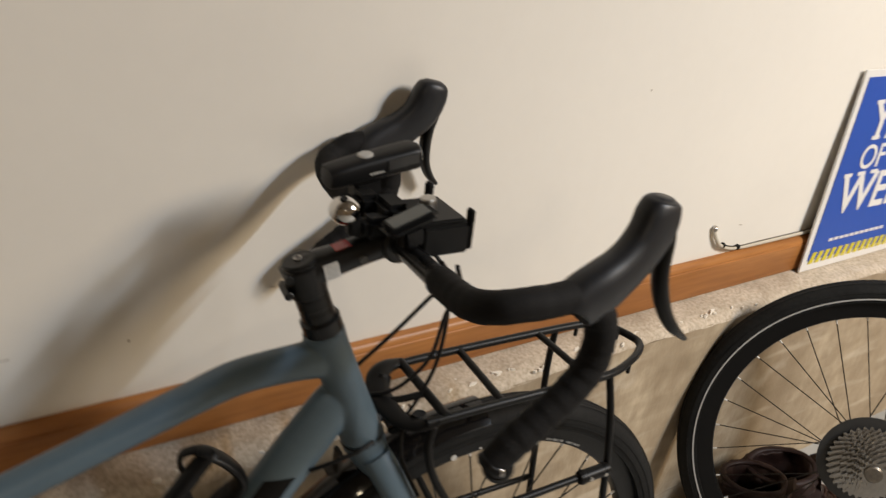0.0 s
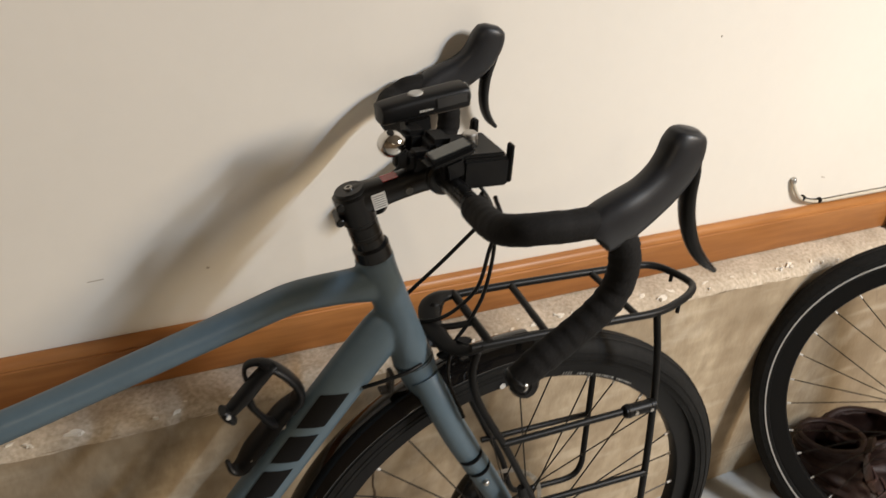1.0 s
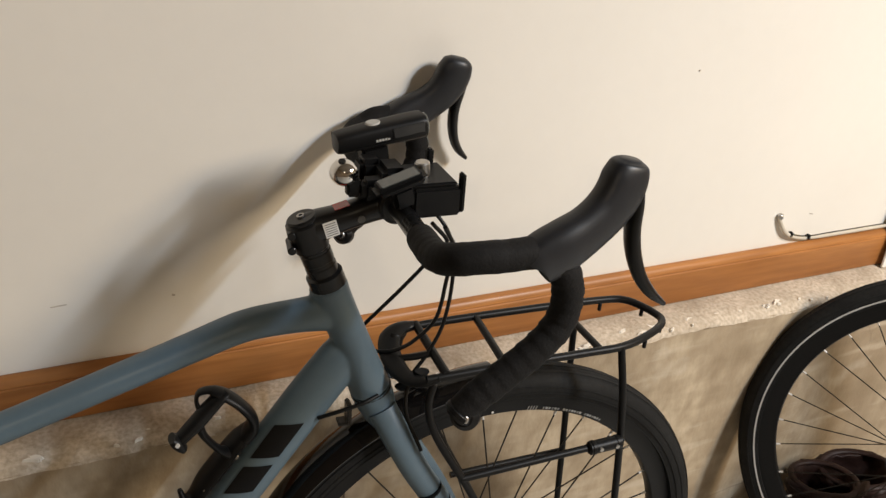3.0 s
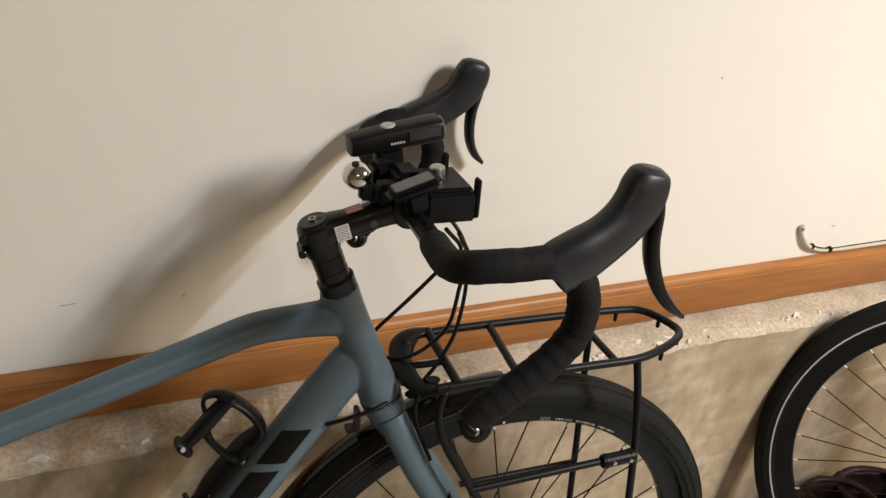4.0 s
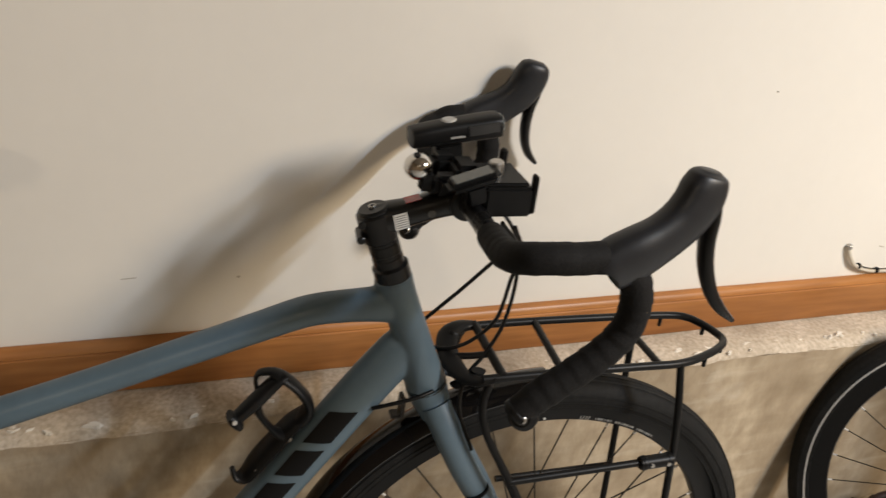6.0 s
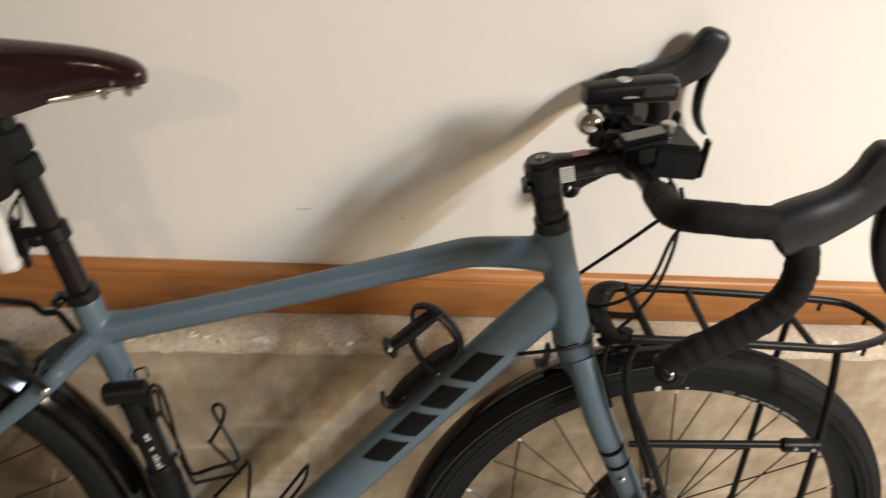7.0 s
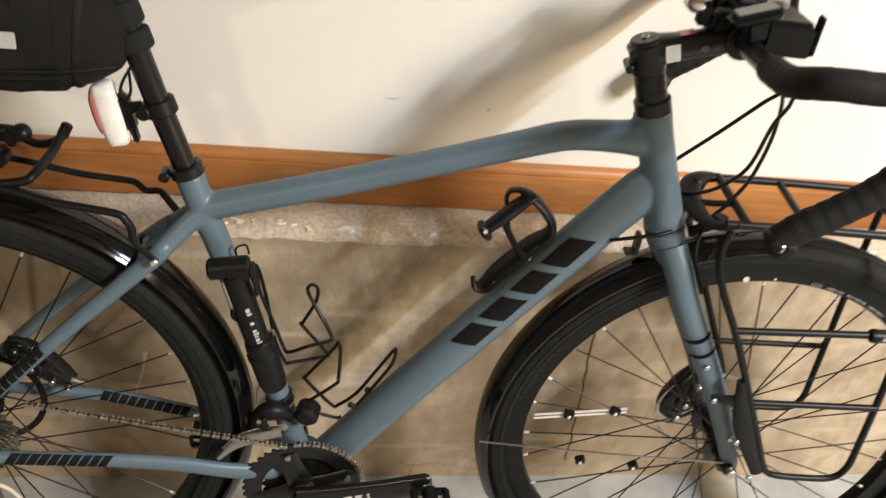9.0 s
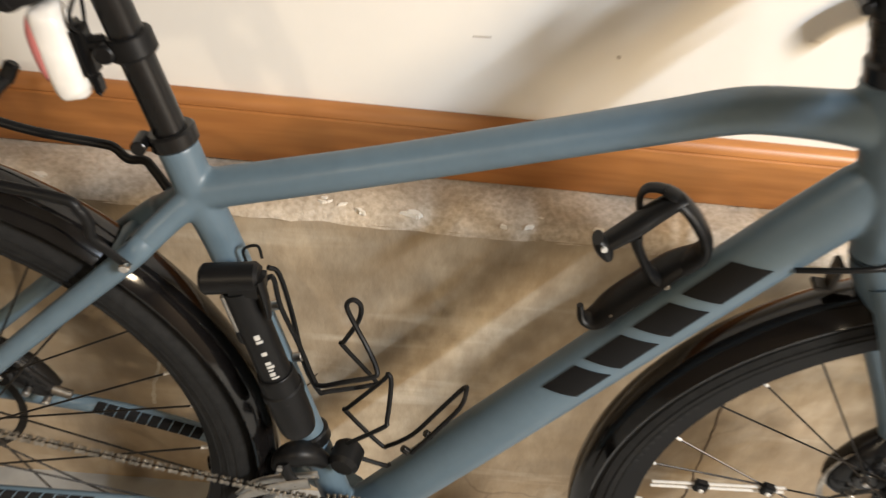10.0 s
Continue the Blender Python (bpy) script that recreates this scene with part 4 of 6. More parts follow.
def tail_light():
    m = pose(-0.369, -0.004, 0.862, 0, -12, 0)
    lb = sweep(B(), [(0.001, 0, -0.036), (0.001, 0, -0.034), (0, 0, -0.028), (0, 0, -0.010), (0, 0, 0.012), (0, 0, 0.028), (0.001, 0, 0.035), (0.001, 0, 0.038)],
               [(0.008, 0.006), (0.0125, 0.010), (0.0160, 0.0130), (0.0172, 0.0145), (0.0172, 0.0145), (0.0162, 0.0135), (0.012, 0.0105), (0.006, 0.005)], 24, 5, power=0.72)
    ob = part("tail_light", lb, WHITE, bike, "white and red rear light on the seat post", m)
    part("red_lens", sweep(B(), [(-0.0105, 0, -0.022), (-0.0105, 0, -0.016), (-0.0110, 0, 0.000), (-0.0105, 0, 0.020), (-0.0085, 0, 0.030), (-0.0070, 0, 0.034)],
                           [(0.006, 0.003), (0.0130, 0.0065), (0.0158, 0.0074), (0.0156, 0.0074), (0.0125, 0.0060), (0.006, 0.003)], 22, 5, power=0.75), PALE_RED, ob)
    part("light_bracket", block(block(B(), (0.0165, 0, 0.0), (0.013, 0.022, 0.046), 0.005), (0.028, 0, 0.004), (0.020, 0.012, 0.012), 0.004), PLASTIC, ob)
    part("release_tab", block(B(), (0.018, 0, -0.028), (0.006, 0.014, 0.018), 0.0025), PLASTIC, ob)
    bp("light_clamp", disc(disc(B(), (-0.3185, 0, 0.872), (-0.31, 0, 0.95), 0.0185, 0.019, 22, 0.002), (-0.334, -0.006, 0.868), (0, 1, 0), 0.008, 0.024, 14, 0.002), PLASTIC)


tail_light()

# rear wheel with fender, drive train
rear_wheel = wheel("rear_wheel", bike, Matrix.Translation(REAR), 0.347, 0.050, 0.293, 32, 3)
tagged(rear_wheel, "rear wheel with black rim and spokes")
cassette(bike, [0.064, 0.058, 0.052, 0.047, 0.042, 0.037, 0.033, 0.029, 0.025], -0.034, 0.0038, Matrix.Translation(REAR))
part("brake_rotor", revolve(B(), [(0.070, 0.043), (0.079, 0.043), (0.079, 0.0446), (0.070, 0.0446)], 60), SPOKE, rear_wheel)


def fender(centre, r, half, a0, a1, name, steer, label):
    prof = []
    for k in range(13):
        u = -1 + 2 * k / 12
        prof.append((r - 0.016 * abs(u) ** 2.4, half * u))
    inner = [(q - 0.0022, y * 0.97) for q, y in prof[::-1]]
    return bp(name, revolve(B(), prof + inner, 70, "y", a0, a1, centre), GLOSS_PLASTIC, label, steer=steer, angle=50)


fender((-0.577, 0, 0.408), 0.362, 0.031, -48, 170, "rear_fender", False, "glossy black plastic rear fender")
fender(FRONT, 0.370, 0.030, 92, 205, "front_fender", True, "glossy black plastic front fender")


def chain():
    lo, hi = V(-0.500, -0.047, 0.474), V(-0.168, -0.047, 0.400)
    link = B()
    for y in (-0.0028, 0.0028):
        sweep(link, [(-0.0052, y, 0), (-0.0034, y, 0), (0, y, 0), (0.0034, y, 0), (0.0052, y, 0)], [(0.0006, 0.0020), (0.0006, 0.0038), (0.0006, 0.0022), (0.0006, 0.0038), (0.0006, 0.0020)], 10, 3)
    for x in (-0.0034, 0.0034):
        disc(link, (x, 0, 0), (0, 1, 0), 0.0020, 0.0075, 10)
    me = mesh_of("link", link, CHAIN_STEEL)
    root = bp("chain", sweep(B(), [lo, hi], 0.0012, 6, 1), SPOKE, "oily steel chain")
    n = int((hi - lo).length / 0.0127)
    q = (hi - lo).to_track_quat("X", "Z").to_matrix().to_4x4()
    for k in range(n):
        o = new("link", me)
        o.parent = root
        o.matrix_basis = Matrix.Translation(lo + (hi - lo) * ((k + 0.5) / n)) @ q @ pose(0, 0, 0, random.uniform(-4, 4), 0, 0)
    for k in range(17):
        a = radians(97 - 8.75 * k)
        o = new("link", me)
        o.parent = root
        o.matrix_basis = Matrix.Translation((BB.x + 0.0845 * math.cos(a), -0.0462, BB.z + 0.0845 * math.sin(a))) @ pose(0, 0, 0, 0, 90 - 97 + 8.75 * k, 0)
    bp("lower_chain", sweep(B(), [(-0.55, -0.047, 0.285), (-0.36, -0.047, 0.262), (-0.165, -0.047, 0.234)], (0.003, 0.0042), 8, 6), DULL_STEEL)


chain()

crank = bp("crankset", disc(disc(B(), BB + V(0, -0.052, 0), (0, 1, 0), 0.021, 0.026, 26, 0.003), BB + V(0, -0.068, 0), (0, 1, 0), 0.014, 0.010, 20, 0.002), BLACK_METAL, "black crankset with two chainrings")
c0 = Matrix.Translation(BB)
part("chainring", cog(B(), 0.083, -0.046, 42, 0.003, 0.70), BLACK_METAL, crank, matrix=c0, smooth=False)
part("chainring", cog(B(), 0.056, -0.038, 28, 0.003, 0.36), BLACK_METAL, crank, matrix=c0, smooth=False)
for k in range(4):
    a = radians(20 + 90 * k)
    part("spider_arm", sweep(B(), [(0.012 * math.cos(a), -0.050, 0.012 * math.sin(a)), (0.045 * math.cos(a), -0.049, 0.045 * math.sin(a)), (0.070 * math.cos(a), -0.047, 0.070 * math.sin(a))], [(0.005, 0.019), (0.004, 0.015), (0.003, 0.013)], 12, 4), BLACK_METAL, crank, matrix=c0)
    part("ring_bolt", disc(B(), (0.066 * math.cos(a), -0.051, 0.066 * math.sin(a)), (0, 1, 0), 0.0042, 0.004, 12), STEEL, crank, matrix=c0)
arm = part("crank_arm", sweep(B(), [(-0.004, -0.070, 0.0), (0.05, -0.076, 0.014), (0.11, -0.080, 0.029), (0.165, -0.082, 0.043), (0.176, -0.082, 0.046)], [(0.0085, 0.0230), (0.0075, 0.0205), (0.0072, 0.0190), (0.0078, 0.0190), (0.006, 0.015)], 18, 5, power=0.75), BLACK_METAL, bike, matrix=c0)
for k in range(4):
    part("crank_print", block(B(), (0, 0, 0), (0.012, 0.0008, 0.009), 0.0002), REFLECT, arm, matrix=pose(0.062 + 0.016 * k, -0.0845 - 0.0006 * k, 0.0170 + 0.0041 * k, 0, -14.5, 0))
part("crank_arm", sweep(B(), [(0.004, 0.060, 0.0), (-0.08, 0.068, -0.015), (-0.172, 0.072, -0.031)], [(0.007, 0.016), (0.0062, 0.0125), (0.0065, 0.013)], 16, 5), BLACK_METAL, crank, matrix=c0)
for x, y, z in ((0.172, -0.125, 0.045), (-0.146, 0.112, -0.034)):
    pd = part("pedal", disc(B(), (x, y, z), (0, 1, 0), 0.011, 0.064, 18, 0.003), PLASTIC, bike, matrix=c0)
    part("pedal_axle", disc(B(), (x, y + math.copysign(0.040, -y), z), (0, 1, 0), 0.006, 0.020, 14, 0.001), STEEL, pd)
    for dx in (-0.022, 0.022):
        part("pedal_bar", block(B(), (x + dx, y, z), (0.010, 0.062, 0.016), 0.003), PLASTIC, pd)
    for dy in (-0.028, 0.028):
        part("pedal_plate", block(B(), (x, y + dy, z), (0.044, 0.006, 0.014), 0.002), PLASTIC, pd)

part("crank_cap", disc(B(), (0.168, -0.089, 0.0440), (0, 1, 0), 0.0065, 0.004, 18, 0.001), STEEL, crank, matrix=c0)
for x, z in ((-0.0497, 0.4085), (-0.0861, 0.3636)):
    bp("cable_stop", disc(B(), (x, -0.018, z), (0.62, 0, 0.78), 0.0034, 0.008, 12, 0.001), CHROME)

fd = bp("front_derailleur", sweep(B(), [(-0.262, -0.047, 0.376), (-0.240, -0.047, 0.400), (-0.205, -0.047, 0.4175), (-0.178, -0.046, 0.425)], [(0.0012, 0.003), (0.0012, 0.0055), (0.0012, 0.0075), (0.0012, 0.0075)], 12, 5), STEEL, "silver front derailleur cage")
part("inner_plate", sweep(B(), [(-0.255, -0.036, 0.384), (-0.228, -0.036, 0.410), (-0.170, -0.034, 0.424)], [(0.0012, 0.004), (0.0012, 0.006), (0.0012, 0.007)], 12, 5), STEEL, fd)
part("derailleur_body", sweep(B(), [(-0.214, -0.026, 0.426), (-0.208, -0.028, 0.440), (-0.194, -0.028, 0.449), (-0.178, -0.024, 0.444), (-0.166, -0.020, 0.430)], [(0.008, 0.007), (0.011, 0.010), (0.013, 0.013), (0.012, 0.011), (0.008, 0.008)], 16, 5, power=0.85), PLASTIC, fd)
part("derailleur_link", sweep(B(), [(-0.206, -0.040, 0.446), (-0.200, -0.042, 0.432), (-0.192, -0.044, 0.420)], [(0.004, 0.008), (0.004, 0.006), (0.004, 0.007)], 12, 4), PLASTIC, fd)
for x, z in ((-0.2075, 0.4455), (-0.193, 0.4195)):
    part("link_pin", disc(B(), (x, -0.0460, z), (0, 1, 0), 0.0032, 0.003, 10), STEEL, fd)
part("clamp_band", disc(B(), (-0.182, 0, 0.448), (-0.295, 0, 0.955), 0.0195, 0.016, 22, 0.002), BLACK_METAL, fd)
rd = bp("rear_derailleur", block(block(B(), (-0.592, -0.074, 0.352), (0.040, 0.026, 0.052), 0.008), (-0.560, -0.070, 0.318), (0.030, 0.022, 0.030), 0.007), PLASTIC, "black rear derailleur")
part("jockey_cage", sweep(B(), [(-0.566, -0.052, 0.318), (-0.555, -0.052, 0.285), (-0.548, -0.052, 0.245)], [(0.003, 0.020), (0.003, 0.014), (0.003, 0.019)], 12, 4), DULL_STEEL, rd)
# cream loop added where the chrome cage edge only catches a highlight
part("cable_loop", sweep(B(), [(-0.575, -0.080, 0.372), (-0.532, -0.080, 0.362), (-0.512, -0.076, 0.330), (-0.503, -0.074, 0.300)], 0.0026, 8, 6), CABLE, rd, "pale loop in place of the cage edge's highlight")
part("quick_release", disc(sweep(B(), [(-0.583, -0.078, 0.402), (-0.560, -0.084, 0.425), (-0.540, -0.084, 0.432)], [0.006, 0.005, 0.0035], 10, 4), (-0.583, -0.076, 0.402), (0, 1, 0), 0.010, 0.012, 16, 0.002), BLACK_METAL, rear_wheel, matrix=Matrix.Translation(-REAR))
cal = bp("brake_caliper", sweep(B(), [(-0.548, 0.048, 0.496), (-0.530, 0.048, 0.486), (-0.505, 0.048, 0.464), (-0.482, 0.047, 0.444), (-0.466, 0.046, 0.433)], [(0.010, 0.010), (0.015, 0.018), (0.016, 0.021), (0.015, 0.016), (0.010, 0.009)], 18, 5, power=0.85), BLACK_METAL, "black rear disc brake caliper")
part("caliper_cap", disc(B(), (-0.512, 0.030, 0.468), (0, 1, 0), 0.0145, 0.012, 20, 0.003), BLACK_METAL, cal)
part("caliper_cap", disc(B(), (-0.533, 0.032, 0.492), (0, 1, 0), 0.0085, 0.014, 16, 0.002), BLACK_METAL, cal)
for x, z in ((-0.512, 0.468), (-0.488, 0.447), (-0.470, 0.434)):
    part("caliper_bolt", disc(B(), (x, 0.027, z), (0, 1, 0), 0.0042, 0.010, 12, 0.001), STEEL, cal)
part("adjuster", disc(B(), (-0.458, 0.040, 0.436), (0.8, 0, -0.3), 0.0055, 0.022, 14, 0.001), DULL_STEEL, cal)
part("caliper_arm", sweep(B(), [(-0.545, 0.040, 0.498), (-0.520, 0.036, 0.496), (-0.492, 0.036, 0.474), (-0.470, 0.038, 0.448)], [(0.004, 0.006), (0.004, 0.008), (0.004, 0.006), (0.004, 0.004)], 12, 4), BLACK_METAL, cal)
bp("shift_housing", sweep(B(), [(-0.512, 0.058, 0.470), (-0.44, 0.060, 0.545), (-0.345, 0.042, 0.655), (-0.30, 0.02, 0.70)], 0.0024, 8, 6), PLASTIC)


def rear_rack():
    z = 0.806
    ob = bp("rear_rack", sweep(B(), [(-0.90, -0.055, z), (-0.62, -0.055, z), (-0.535, -0.055, z - 0.010), (-0.500, -0.055, z - 0.013), (-0.458, -0.052, z - 0.009), (-0.446, -0.044, z - 0.003), (-0.441, 0.000, z - 0.001), (-0.436, 0.022, z + 0.008), (-0.434, 0.032, z + 0.009), (-0.446, 0.036, z - 0.002), (-0.465, 0.042, z - 0.009), (-0.481, 0.050, z - 0.008), (-0.502, 0.055, z + 0.002), (-0.62, 0.055, z), (-0.90, 0.055, z), (-0.93, 0.03, z), (-0.93, -0.03, z)], 0.0052, 12, 5, (0, 0, 1), True), BLACK_SATIN, "black tubular rear luggage rack")
    part("rack_end_cap", disc(B(), (-0.4315, 0.032, z + 0.015), (0.4, 0.2, 0.8), 0.0066, 0.018, 14, 0.002), PLASTIC, ob)
    part("rack_strut", sweep(B(), [(-0.560, -0.052, 0.794), (-0.502, -0.055, 0.791), (-0.470, -0.058, 0.790), (-0.430, -0.060, 0.779), (-0.364, -0.060, 0.768), (-0.352, -0.060, 0.759), (-0.347, -0.058, 0.746), (-0.347, -0.056, 0.731), (-0.338, -0.055, 0.718), (-0.325, -0.050, 0.699)], [0.0046] * 7 + [0.0042, (0.002, 0.0045), (0.0016, 0.0045)], 12, 6), BLACK_SATIN, ob)
    part("strut_bolt", disc(B(), (-0.3265, -0.054, 0.7005), (0, 1, 0), 0.0045, 0.006, 14, 0.001), CHROME, ob)
    part("rack_strut", sweep(B(), [(-0.560, 0.052, 0.776), (-0.494, 0.050, 0.771), (-0.429, 0.050, 0.757), (-0.375, 0.050, 0.751), (-0.362, 0.050, 0.748), (-0.350, 0.047, 0.7395), (-0.335, 0.045, 0.741), (-0.326, 0.040, 0.735), (-0.308, 0.030, 0.716)], [0.0042] * 7 + [0.0045, 0.0048], 12, 6), BLACK_SATIN, ob)
    for x in (-0.505, -0.60, -0.72):
        part("cross_bar", sweep(B(), [(x, -0.055, z), (x, 0.055, z)], 0.0045, 12, 1), BLACK_SATIN, ob)
    part("rack_mount", block(block(B(), (-0.500, 0.0, z - 0.006), (0.030, 0.030, 0.020), 0.005), (-0.487, 0.020, z + 0.010), (0.020, 0.018, 0.024), 0.006), PLASTIC, ob)
    part("rack_knob", ball(B(), (-0.478, 0.030, z + 0.010), 0.011), PLASTIC, ob)
    for s in (-1, 1):
        part("rack_leg", sweep(B(), [(-0.545, s * 0.056, z), (-0.565, s * 0.075, 0.60), (-0.585, s * 0.080, 0.43)], 0.005, 12, 5), BLACK_SATIN, ob)
        part("rack_leg", sweep(B(), [(-0.75, s * 0.056, z), (-0.66, s * 0.075, 0.60), (-0.590, s * 0.080, 0.43)], 0.005, 12, 5), BLACK_SATIN, ob)


rear_rack()


def pump():
    a, b = V(-0.2375, -0.043, 0.682), V(-0.189, -0.041, 0.508)
    d = (b - a).normalized()
    ob = bp("mini_pump", sweep(B(), [a, a + d * 0.09, b], [0.0150, 0.0150, 0.0145], 20, 2), PLASTIC, "black mini pump clipped to the seat tube")
    part("pump_grip", sweep(B(), [a + d * 0.104, a + d * 0.112, a + d * 0.165, a + d * 0.183], [0.0165, 0.0182, 0.0185, 0.0165], 20, 4), PLASTIC, ob)
    part("pump_head", block(disc(B(), a + V(-0.006, 0, 0.008), (0.97, 0, 0.15), 0.0135, 0.050, 18, 0.003), a + V(0.006, 0, 0.006), (0.034, 0.026, 0.024), 0.005), PLASTIC, ob)
    part("pump_lever", sweep(B(), [a + V(0.019, -0.006, 0.014), a + V(0.024, -0.008, -0.004), a + V(0.027, -0.008, -0.024)], [(0.007, 0.004), (0.007, 0.003), (0.006, 0.002)], 10, 4), PLASTIC, ob)
    part("metal_sleeve", sweep(B(), [a + d * 0.010 + V(-0.016, 0, -0.003), a + d * 0.050 + V(-0.016, 0, -0.003)], 0.0035, 10, 1), STEEL, ob)
    for o, l, hi in ((0.045, 0.0055, 24), (0.052, 0.003, 28), (0.066, 0.004, 24), (0.078, 0.0035, 24), (0.083, 0.0028, 30), (0.0875, 0.0018, 24), (0.0915, 0.0042, 24), (0.0975, 0.0018, 32)):
        part("pump_print", wrap(tuple(a), tuple(b), (0.0152, 0.0152), o, o + l, 6, hi, 0.0004), REFLECT, ob)
    part("pump_clip", disc(B(), a + d * 0.128, d, 0.0200, 0.012, 22, 0.002), PLASTIC, ob)
    part("clip_hook", sweep(B(), [a + d * 0.05 + V(-0.015, 0, 0), a + d * 0.075 + V(-0.022, 0.01, 0), a + d * 0.09 + V(-0.016, 0.02, 0)], 0.004, 10, 4), PLASTIC, ob)


pump()


def wire_cages():
    ob = bp("bottle_cage", sweep(B(), [(-0.222, -0.008, 0.662), (-0.215, -0.008, 0.664), (-0.209, -0.008, 0.630), (-0.192, -0.010, 0.585), (-0.178, -0.017, 0.550), (-0.170, -0.024, 0.548), (-0.146, -0.032, 0.565), (-0.121, -0.030, 0.572), (-0.117, -0.026, 0.577), (-0.128, -0.012, 0.592), (-0.141, -0.004, 0.612), (-0.150, 0.000, 0.631), (-0.1445, 0.001, 0.639), (-0.137, 0.002, 0.631), (-0.139, 0.006, 0.608), (-0.154, 0.026, 0.560), (-0.155, 0.030, 0.551), (-0.120, 0.030, 0.504), (-0.124, 0.028, 0.499), (-0.168, 0.014, 0.499), (-0.176, 0.011, 0.502), (-0.190, 0.008, 0.541), (-0.202, 0.008, 0.610), (-0.213, 0.008, 0.656), (-0.222, 0.004, 0.666)], 0.0025, 8, 4), BLACK_SATIN, "black wire bottle cage on the seat tube")
    for z, x in ((0.625, -0.216), (0.560, -0.196)):
        part("cage_bolt", disc(B(), (x, 0, z), (0.955, 0, 0.295), 0.005, 0.010, 12, 0.001), STEEL, ob)
    ob = bp("bottle_cage", sweep(B(), [(-0.076, -0.012, 0.445), (-0.055, -0.012, 0.480), (-0.033, -0.010, 0.518), (-0.028, -0.002, 0.534), (-0.030, 0.008, 0.528), (-0.052, 0.012, 0.486), (-0.076, 0.010, 0.448), (-0.100, 0.014, 0.422), (-0.110, 0.016, 0.421), (-0.148, 0.020, 0.464), (-0.146, 0.018, 0.473), (-0.111, 0.002, 0.536), (-0.107, 0.000, 0.547), (-0.103, -0.004, 0.538), (-0.104, -0.018, 0.500), (-0.108, -0.020, 0.490), (-0.152, -0.012, 0.444), (-0.152, -0.011, 0.438), (-0.105, -0.014, 0.424), (-0.097, -0.014, 0.426)], 0.0025, 8, 4), BLACK_SATIN, "black wire bottle cage on the down tube")
    for x, z in ((-0.060, 0.462), (-0.082, 0.434)):
        part("cage_bolt", disc(B(), (x, 0, z), (-0.78, 0, 0.62), 0.0042, 0.010, 12, 0.001), BLACK_METAL, ob)


wire_cages()
bp("cage_foot", disc(B(), (-0.143, -0.018, 0.438), (0.25, 1, 0.1), 0.0165, 0.030, 22, 0.005), PLASTIC, "round black plastic foot between the tubes")


def side_cage():
    """Plastic bottle cage on the upper down tube."""
    ob = bp("bottle_cage", sweep(B(), [(0.060, -0.006, 0.664), (0.065, -0.008, 0.650), (0.076, -0.006, 0.650), (0.090, -0.004, 0.668), (0.110, -0.004, 0.692), (0.130, -0.004, 0.716), (0.149, -0.004, 0.734)], [(0.004, 0.003), (0.009, 0.0045), (0.014, 0.006), (0.017, 0.0085), (0.017, 0.009), (0.016, 0.008), (0.010, 0.006)], 14, 5), PLASTIC, "black plastic bottle cage on the down tube")
    part("cage_arm", sweep(B(), [(0.138, -0.006, 0.720), (0.147, -0.008, 0.733), (0.149, -0.012, 0.746), (0.144, -0.013, 0.759), (0.131, -0.010, 0.775), (0.117, -0.006, 0.786), (0.106, -0.001, 0.7905)], [(0.013, 0.0085), (0.013, 0.0085), (0.012, 0.0062), (0.012, 0.0055), (0.012, 0.0055), (0.012, 0.0052), (0.010, 0.0042)], 14, 6), PLASTIC, ob)
    part("cage_loop", sweep(B(), [(0.110, -0.002, 0.7900), (0.100, 0.001, 0.7905), (0.091, 0.003, 0.787), (0.088, 0.001, 0.778), (0.090, -0.006, 0.768)], [(0.009, 0.0034), (0.008, 0.0028), (0.008, 0.0026), (0.008, 0.0026), (0.008, 0.0034)], 12, 5), PLASTIC, ob)
    part("cage_arm", sweep(B(), [(0.121, -0.008, 0.703), (0.110, -0.014, 0.714), (0.100, -0.019, 0.729), (0.090, -0.021, 0.746), (0.086, -0.020, 0.757)], [(0.011, 0.007), (0.009, 0.0048), (0.008, 0.0042), (0.008, 0.0046), (0.009, 0.006)], 12, 5), PLASTIC, ob)
    part("cage_band", sweep(B(), [(0.064, -0.024, 0.749), (0.072, -0.022, 0.755), (0.084, -0.018, 0.763), (0.098, -0.012, 0.773), (0.112, -0.008, 0.783), (0.121, -0.006, 0.787)], [(0.0110, 0.0068), (0.0120, 0.0072), (0.0125, 0.0082), (0.0125, 0.0082), (0.0120, 0.0070), (0.0100, 0.0050)], 14, 6), PLASTIC, ob)
    part("cage_tip", sweep(B(), [(0.0545, -0.026, 0.7545), (0.0585, -0.026, 0.7495), (0.0625, -0.026, 0.7440), (0.0665, -0.026, 0.7380)], [(0.010, 0.0050), (0.012, 0.0072), (0.012, 0.0072), (0.010, 0.0050)], 16, 4), PLASTIC, ob)
    part("tip_rivet", disc(B(), (0.0590, -0.0382, 0.7515), (0, 1, 0), 0.0026, 0.002, 12), REFLECT, ob)
    for x, z in ((0.126, 0.703), (0.088, 0.664)):
        part("cage_bolt", disc(B(), (x, -0.017, z), (0, 1, 0), 0.0032, 0.005, 12, 0.001), DULL_STEEL, ob)


side_cage()

